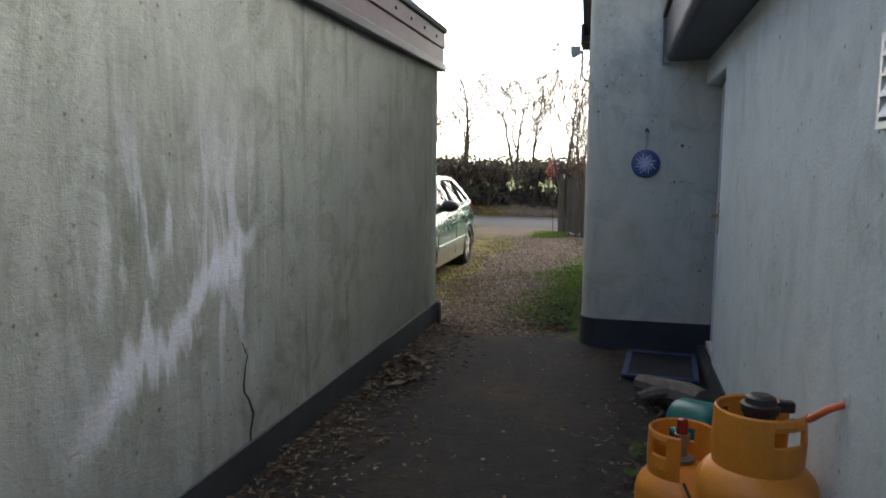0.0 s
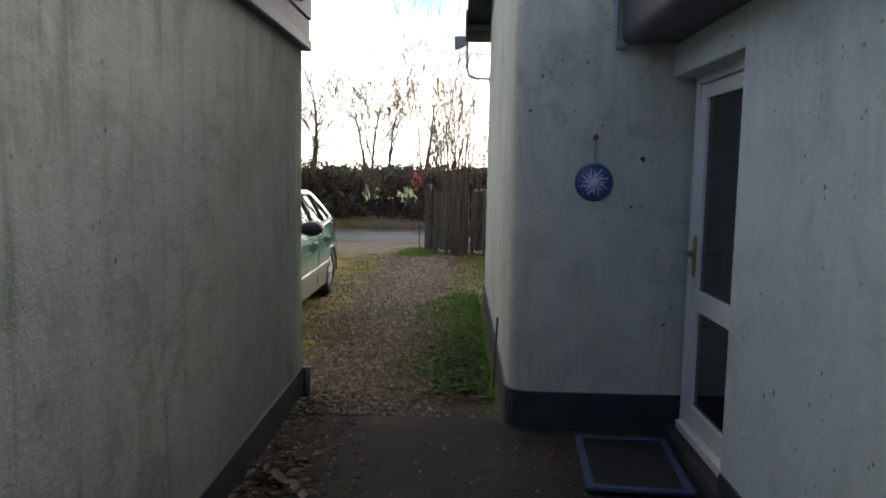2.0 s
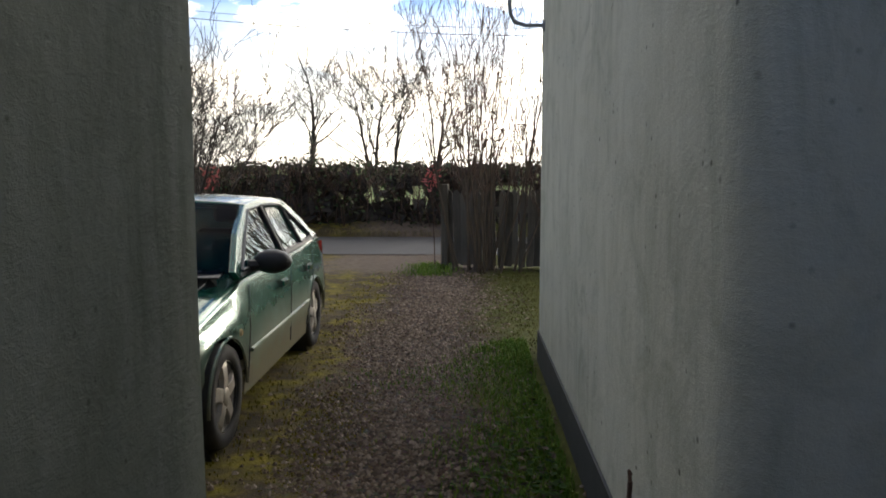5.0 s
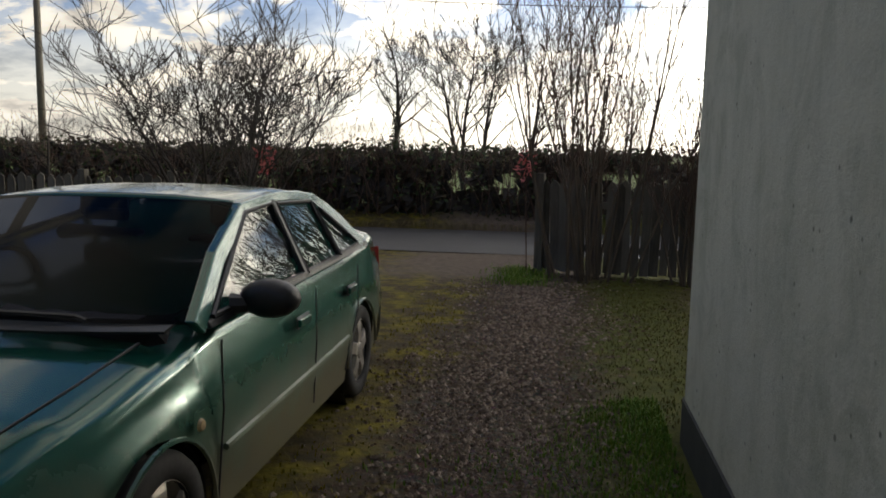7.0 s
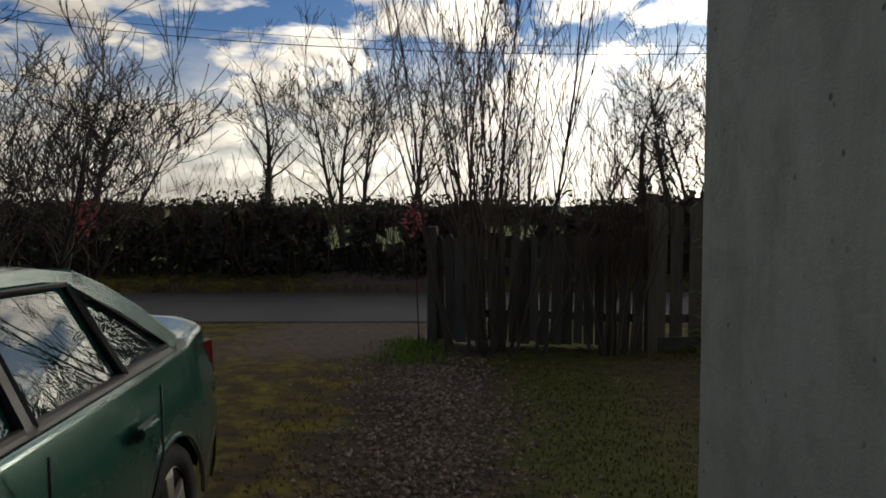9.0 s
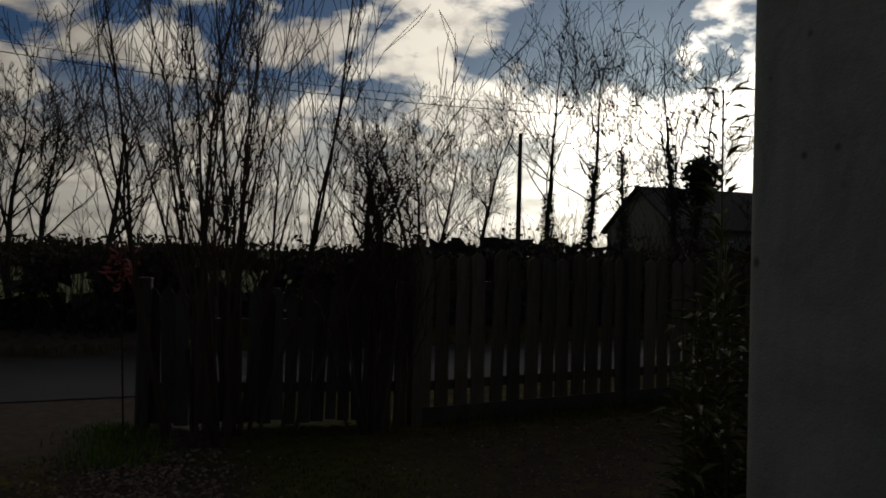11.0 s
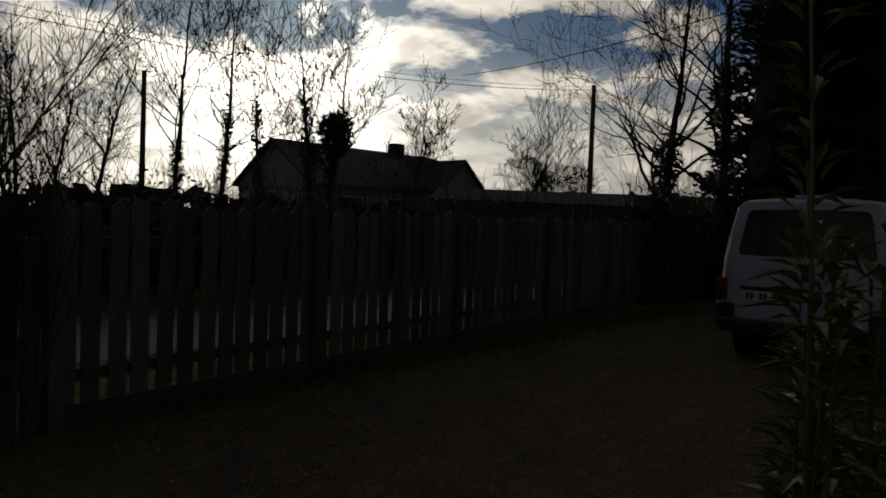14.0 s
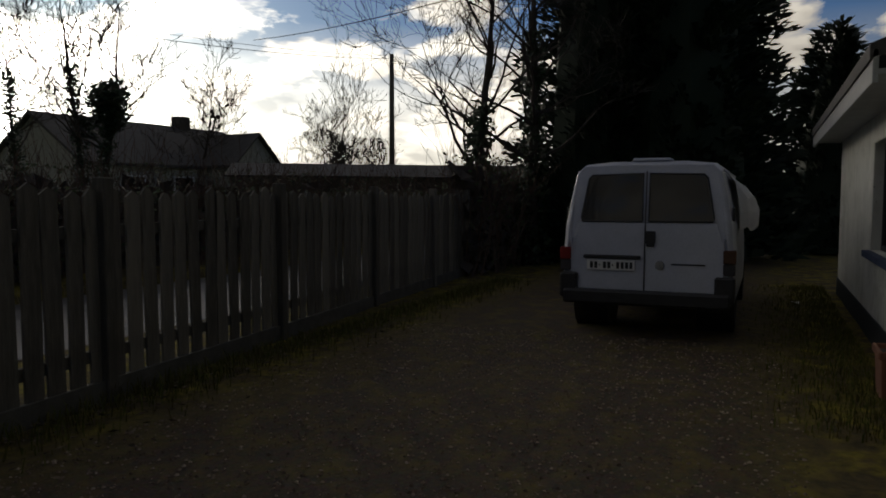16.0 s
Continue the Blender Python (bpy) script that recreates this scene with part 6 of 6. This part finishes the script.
def bamboo():
    r = random.Random(71)
    p = thing("potted_bamboo", "bamboo with narrow yellow-green leaves in a dark pot", "bamboo", at=(0.27, 12.43, 0))
    part("pot", Geo().lathe([(0.0, 0.0), (0.11, 0.0), (0.12, 0.02), (0.145, 0.28), (0.155, 0.28), (0.155, 0.32), (0.14, 0.32), (0.13, 0.28), (0.0, 0.27)], 22), M_BLACK, p, smooth=False)
    for i in range(42):
        a = r.uniform(0, 6.28)
        d = Vector((math.cos(a) * 0.03, math.sin(a) * 0.035, 1)).normalized()
        h = r.uniform(0.6, 1.4) if i > 1 else (1.78, 1.66)[i]
        if i < 2:
            d = Vector(((0.0, 0.06, 1), (0.06, 0.0, 1))[i]).normalized()
        q = Vector((math.cos(a) * 0.07, math.sin(a) * 0.07, 0.27))
        pts = [q]
        g = Geo()
        for k in range(9):
            d = (d + Vector((r.uniform(-1, 1), r.uniform(-1, 1), 0)) * 0.03).normalized()
            q = q + d * h / 9
            pts.append(q.copy())
            if k > 1 or i > 4:
                for _ in range(14 if i > 1 else 22):
                    b = r.uniform(0, 6.28)
                    o = Vector((math.cos(b), math.sin(b), r.uniform(0.0, 1.3))).normalized()
                    st = q + o * 0.02 - d * (h / 9) * r.random()
                    ln = r.uniform(0.05, 0.095)
                    sd = o.cross(Vector((0, 0, 1))).normalized() * ln * 0.115
                    mid = st + o * ln * 0.45
                    g.add([st, mid + sd, st + o * ln - Vector((0, 0, ln * 0.25)), mid - sd, mid + Vector((0, 0, -0.006))], [(0, 1, 4), (1, 2, 4), (2, 3, 4), (3, 0, 4)])
        c = part("cane", Geo().tube(pts, [0.006 * (1 - 0.06 * j) for j in range(len(pts))], 5), M_CANE, p)
        part("foliage", g, M_BAMBOO, c)


bamboo()


def planters():
    t = thing("planter", "rectangular terracotta trough of dark soil by the front wall", "planter", at=(6.27, 12.26, 0))
    b = Geo()
    b.loft([[(-0.16, -0.075, 0), (0.16, -0.075, 0), (0.16, 0.075, 0), (-0.16, 0.075, 0)], [(-0.19, -0.09, 0.34), (0.19, -0.09, 0.34), (0.19, 0.09, 0.34), (-0.19, 0.09, 0.34)]])
    part("trough", b, M_TERRA, t, bevel=0.01)
    part("rim", Geo().box(-0.21, 0.21, -0.11, -0.08, 0.33, 0.39, 0.008).box(-0.21, 0.21, 0.08, 0.11, 0.33, 0.39, 0.008).box(-0.21, -0.18, -0.08, 0.08, 0.33, 0.39, 0.008).box(0.18, 0.21, -0.08, 0.08, 0.33, 0.39, 0.008), M_TERRA, t)
    part("soil", Geo().box(-0.18, 0.18, -0.078, 0.078, 0.342, 0.352), M_BARK, t)
    q = thing("flower_pot", "round weathered terracotta flower pot", "flower pot", at=(2.9, 12.45, 0))
    part("pot", Geo().lathe([(0.0, 0.0), (0.10, 0.0), (0.15, 0.22), (0.17, 0.22), (0.17, 0.28), (0.145, 0.28), (0.13, 0.23), (0.0, 0.22)], 22), M_TERRA, q)
    g = Geo()
    leaf_cloud(g, random.Random(5), (0, 0, 0.34), (0.15, 0.15, 0.12), 60, 0.04)
    part("plant", g, M_GRASS, q)
    w = thing("paper_scrap", "scrap of white paper on the grass", "litter", at=(11.6, 12.75, 0.02))
    part("sheet", Geo().loft([[(-0.1, -0.05, 0), (0.1, -0.06, 0.01)], [(-0.09, 0.04, 0.03), (0.11, 0.05, 0.0)]], False), M_PAPER, w, solid=0.003)


planters()

# ---- leaves of the plant by the cylinders ----


def weed(at, rng, n, size, label):
    r = random.Random(rng)
    w = thing("weed", label, "weed", "weeds", at=at)
    for i in range(n):
        a = r.uniform(0, 6.28)
        d = Vector((math.cos(a) * 0.7, math.sin(a) * 0.7, 1)).normalized()
        st = Geo().tube([(0, 0, 0), d * size * 0.6, d * size], 0.005, 5)
        s = part("stem", st, M_TWIG, w)
        g = Geo()
        for k in range(6):
            p = d * size * (0.5 + 0.5 * k / 6)
            b = a + k * 1.9
            o = Vector((math.cos(b), math.sin(b), 0.3)).normalized()
            ln = size * r.uniform(0.16, 0.26)
            sd = o.cross(Vector((0, 0, 1))).normalized() * ln * 0.3
            m = p + o * ln * 0.5
            g.add([p, m + sd, p + o * ln, m - sd, m + Vector((0, 0, -0.01))], [(0, 1, 4), (1, 2, 4), (2, 3, 4), (3, 0, 4)])
        part("leaf", g, M_IVY, s)


def ground_ivy(n, place, size, label, rng):
    """Broad five-sided leaves held just over the ground."""
    r = random.Random(rng)
    g = Geo()
    for _ in range(n):
        x, y = place(r)
        z, ln = r.uniform(0.02, 0.07), size * r.uniform(0.6, 1.3)
        a, t = r.uniform(0, 6.28), r.uniform(-0.4, 0.4)
        ring = [(x + math.cos(a + k * 1.2566) * ln * (1.25 if k == 0 else 0.85), y + math.sin(a + k * 1.2566) * ln * (1.25 if k == 0 else 0.85), z + math.cos(k * 1.2566) * t * ln) for k in range(5)]
        g.add(ring + [(x, y, z - ln * 0.15)], [(0, 1, 5), (1, 2, 5), (2, 3, 5), (3, 4, 5), (4, 0, 5)])
    tagged(part("ground_ivy", g, M_IVYLOW), label, "ivy", "", "stuff")


ground_ivy(600, lambda r: (-0.10 - abs(r.gauss(0, 0.22)), 8.2 + abs(r.gauss(0, 0.9))), 0.020, "low dark green weeds at the foot of the gable", 111)
ground_ivy(260, lambda r: (0.80 - abs(r.gauss(0, 0.16)), r.uniform(3.9, 5.6)), 0.030, "dark weeds along the house wall", 112)
weed((0.80, 3.26, 0.0), 81, 8, 0.70, "dark-leaved self-sown plant beside the gas cylinders")
weed((0.86, 3.05, 0.0), 82, 6, 0.62, "dark-leaved self-sown plant by the wall foot")

# ---- loose stuff on the ground ----


def stones(n, place, smin, smax, name, label, mat, rng):
    r = random.Random(rng)
    g = Geo()
    base = [(1, 0, 0), (-0.5, 0.87, 0), (-0.5, -0.87, 0), (0.3, 0.2, 0.7)]
    for _ in range(n):
        x, y = place(r)
        s = r.uniform(smin, smax)
        a = r.uniform(0, 6.28)
        c, q = math.cos(a), math.sin(a)
        k = r.uniform(0.6, 1.2)
        pts = [(1, 0.1, 0.1), (0.2, 0.9, 0.0), (-0.9, 0.3, 0.1), (-0.5, -0.8, 0.0), (0.5, -0.7, 0.1), (0.25, 0.15, 0.75), (-0.35, -0.1, 0.65)]
        v = []
        for px, py, pz in pts:
            px, py = px * s + r.uniform(-0.15, 0.15) * s, py * s * k
            v.append((x + px * c - py * q, y + px * q + py * c, pz * s + 0.004))
        g.add(v, [(0, 1, 5), (1, 2, 6, 5), (2, 3, 6), (3, 4, 6), (4, 0, 5), (4, 5, 6)])
    tagged(part(name, g, mat), label, "gravel", "", "stuff")


def on_drive(r):
    y = 7.8 + 9.4 * r.random() ** 1.15
    x = -1.0 + r.gauss(0, 0.36) + 0.25 * noise.noise((1, y * 0.5, 0))
    return x, y


stones(17000, on_drive, 0.006, 0.024, "drive_gravel", "loose grey-brown gravel on the drive", M_STONE, 91)
stones(9000, lambda r: (r.uniform(0.6, 8.0), r.uniform(12.9, 17.0)), 0.005, 0.017, "yard_gravel", "loose gravel trodden into the yard", M_STONE, 92)
stones(420, lambda r: (r.uniform(-1.3, 0.85), r.uniform(1.5, 8.2)), 0.005, 0.013, "path_grit", "small stones scattered on the path", M_STONE, 93)


def fallen_leaves(n, place, size, name, label, rng):
    r = random.Random(rng)
    g = Geo()
    for _ in range(n):
        x, y = place(r)
        a, ln = r.uniform(0, 6.28), size * r.uniform(0.6, 1.5)
        c, s = math.cos(a), math.sin(a)
        w = ln * r.uniform(0.25, 0.5)
        z = 0.02 + r.random() ** 2 * 0.03
        lift = r.uniform(0, 0.4) * ln
        g.add([(x - c * ln, y - s * ln, z), (x - s * w, y + c * w, z + lift), (x + c * ln, y + s * ln, z + lift * 0.6), (x + s * w, y - c * w, z + 0.004), (x, y, z - 0.002)], [(0, 3, 4), (3, 2, 4), (2, 1, 4), (1, 0, 4)])
    tagged(part(name, g, M_LEAF), label, "leaf litter", "", "stuff")


fallen_leaves(2200, lambda r: (-1.39 + abs(r.gauss(0, 0.26)), r.uniform(2.0, 8.2)), 0.022, "leaf_litter", "dry brown leaves along the outbuilding wall", 95)
fallen_leaves(1100, lambda r: (0.82 - abs(r.gauss(0, 0.28)), r.uniform(3.5, 6.2)), 0.026, "leaf_litter", "dead leaves and bits along the house wall", 96)
fallen_leaves(600, lambda r: (-0.12 - abs(r.gauss(0, 0.3)), 8.0 + abs(r.gauss(0, 1.1))), 0.028, "leaf_litter", "dead leaves in the grass by the gable", 97)
fallen_leaves(700, lambda r: (r.uniform(-1.2, 8.0), 17.6 - abs(r.gauss(0, 0.4))), 0.030, "leaf_litter", "dead leaves under the fence", 98)
fallen_leaves(90, lambda r: (-1.2 + r.gauss(0, 0.10), 6.6 + r.gauss(0, 0.3)), 0.05, "leaf_litter", "heap of large dry leaves at the wall foot", 99)


def grass(n, place, h0, h1, name, label, mat, rng):
    r = random.Random(rng)
    g = Geo()
    for _ in range(n):
        x, y = place(r)
        a, h = r.uniform(0, 6.28), r.uniform(h0, h1)
        w = r.uniform(0.003, 0.006)
        dx, dy = math.cos(a) * h * 0.5, math.sin(a) * h * 0.5
        sx, sy = -math.sin(a) * w, math.cos(a) * w
        g.add([(x - sx, y - sy, -0.01), (x + sx, y + sy, -0.01), (x + dx * 0.4 + sx * 0.7, y + dy * 0.4 + sy * 0.7, h * 0.65), (x + dx, y + dy, h * r.uniform(0.7, 1.0)), (x + dx * 0.4 - sx * 0.7, y + dy * 0.4 - sy * 0.7, h * 0.65)], [(0, 1, 2, 4), (4, 2, 3)])
    tagged(part(name, g, mat), label, "grass", "", "stuff")


def by_gable(r):
    y = 8.15 + 4.6 * r.random() ** 1.1
    k = min(1.0, (y - 8.0) / 1.3) * min(1.0, (13.3 - y) / 1.5)
    return -0.06 - abs(r.gauss(0, 0.36)) * k * (1.0 + 0.35 * math.sin(y * 2.3) + 0.25 * math.sin(y * 5.1)), y


grass(11000, by_gable, 0.012, 0.06, "grass", "green grass along the foot of the gable", M_GRASS, 101)
grass(5000, lambda r: (-0.35 + r.gauss(0, 0.45) + 0.5, r.uniform(12.3, 17.3)), 0.01, 0.035, "grass", "short grass and moss beside the drive", M_DULL, 102)
grass(1500, lambda r: (-1.9 + r.gauss(0, 0.2), r.uniform(8.0, 16.5)), 0.01, 0.03, "grass", "short yellowed moss and grass along the drive edge", M_MOSS, 103)
grass(4200, lambda r: (-1.42 + r.gauss(0, 0.16), 7.9 + 3.2 * r.random() ** 1.3), 0.006, 0.02, "moss", "yellow-green moss over the edge of the drive", M_MOSS, 108)
grass(1500, lambda r: (-1.15 + r.gauss(0, 0.2), r.uniform(16.8, 18.2)), 0.03, 0.10, "grass", "grass tufts at the fence end", M_GRASS, 104)
grass(12000, lambda r: (r.uniform(-14, 16), 23.02 + r.gauss(0, 0.10)), 0.06, 0.24, "grass", "pale dry verge grass across the road", M_VERGE, 105)
grass(5000, lambda r: (r.uniform(5.0, 14.0), 12.25 + abs(r.gauss(0, 0.4))), 0.03, 0.10, "grass", "rough grass along the house front", M_DULL, 106)
grass(5000, lambda r: (r.uniform(1.5, 13.0), 17.75 - abs(r.gauss(0, 0.3))), 0.04, 0.16, "grass", "rough grass and weeds along the fence", M_DULL, 107)
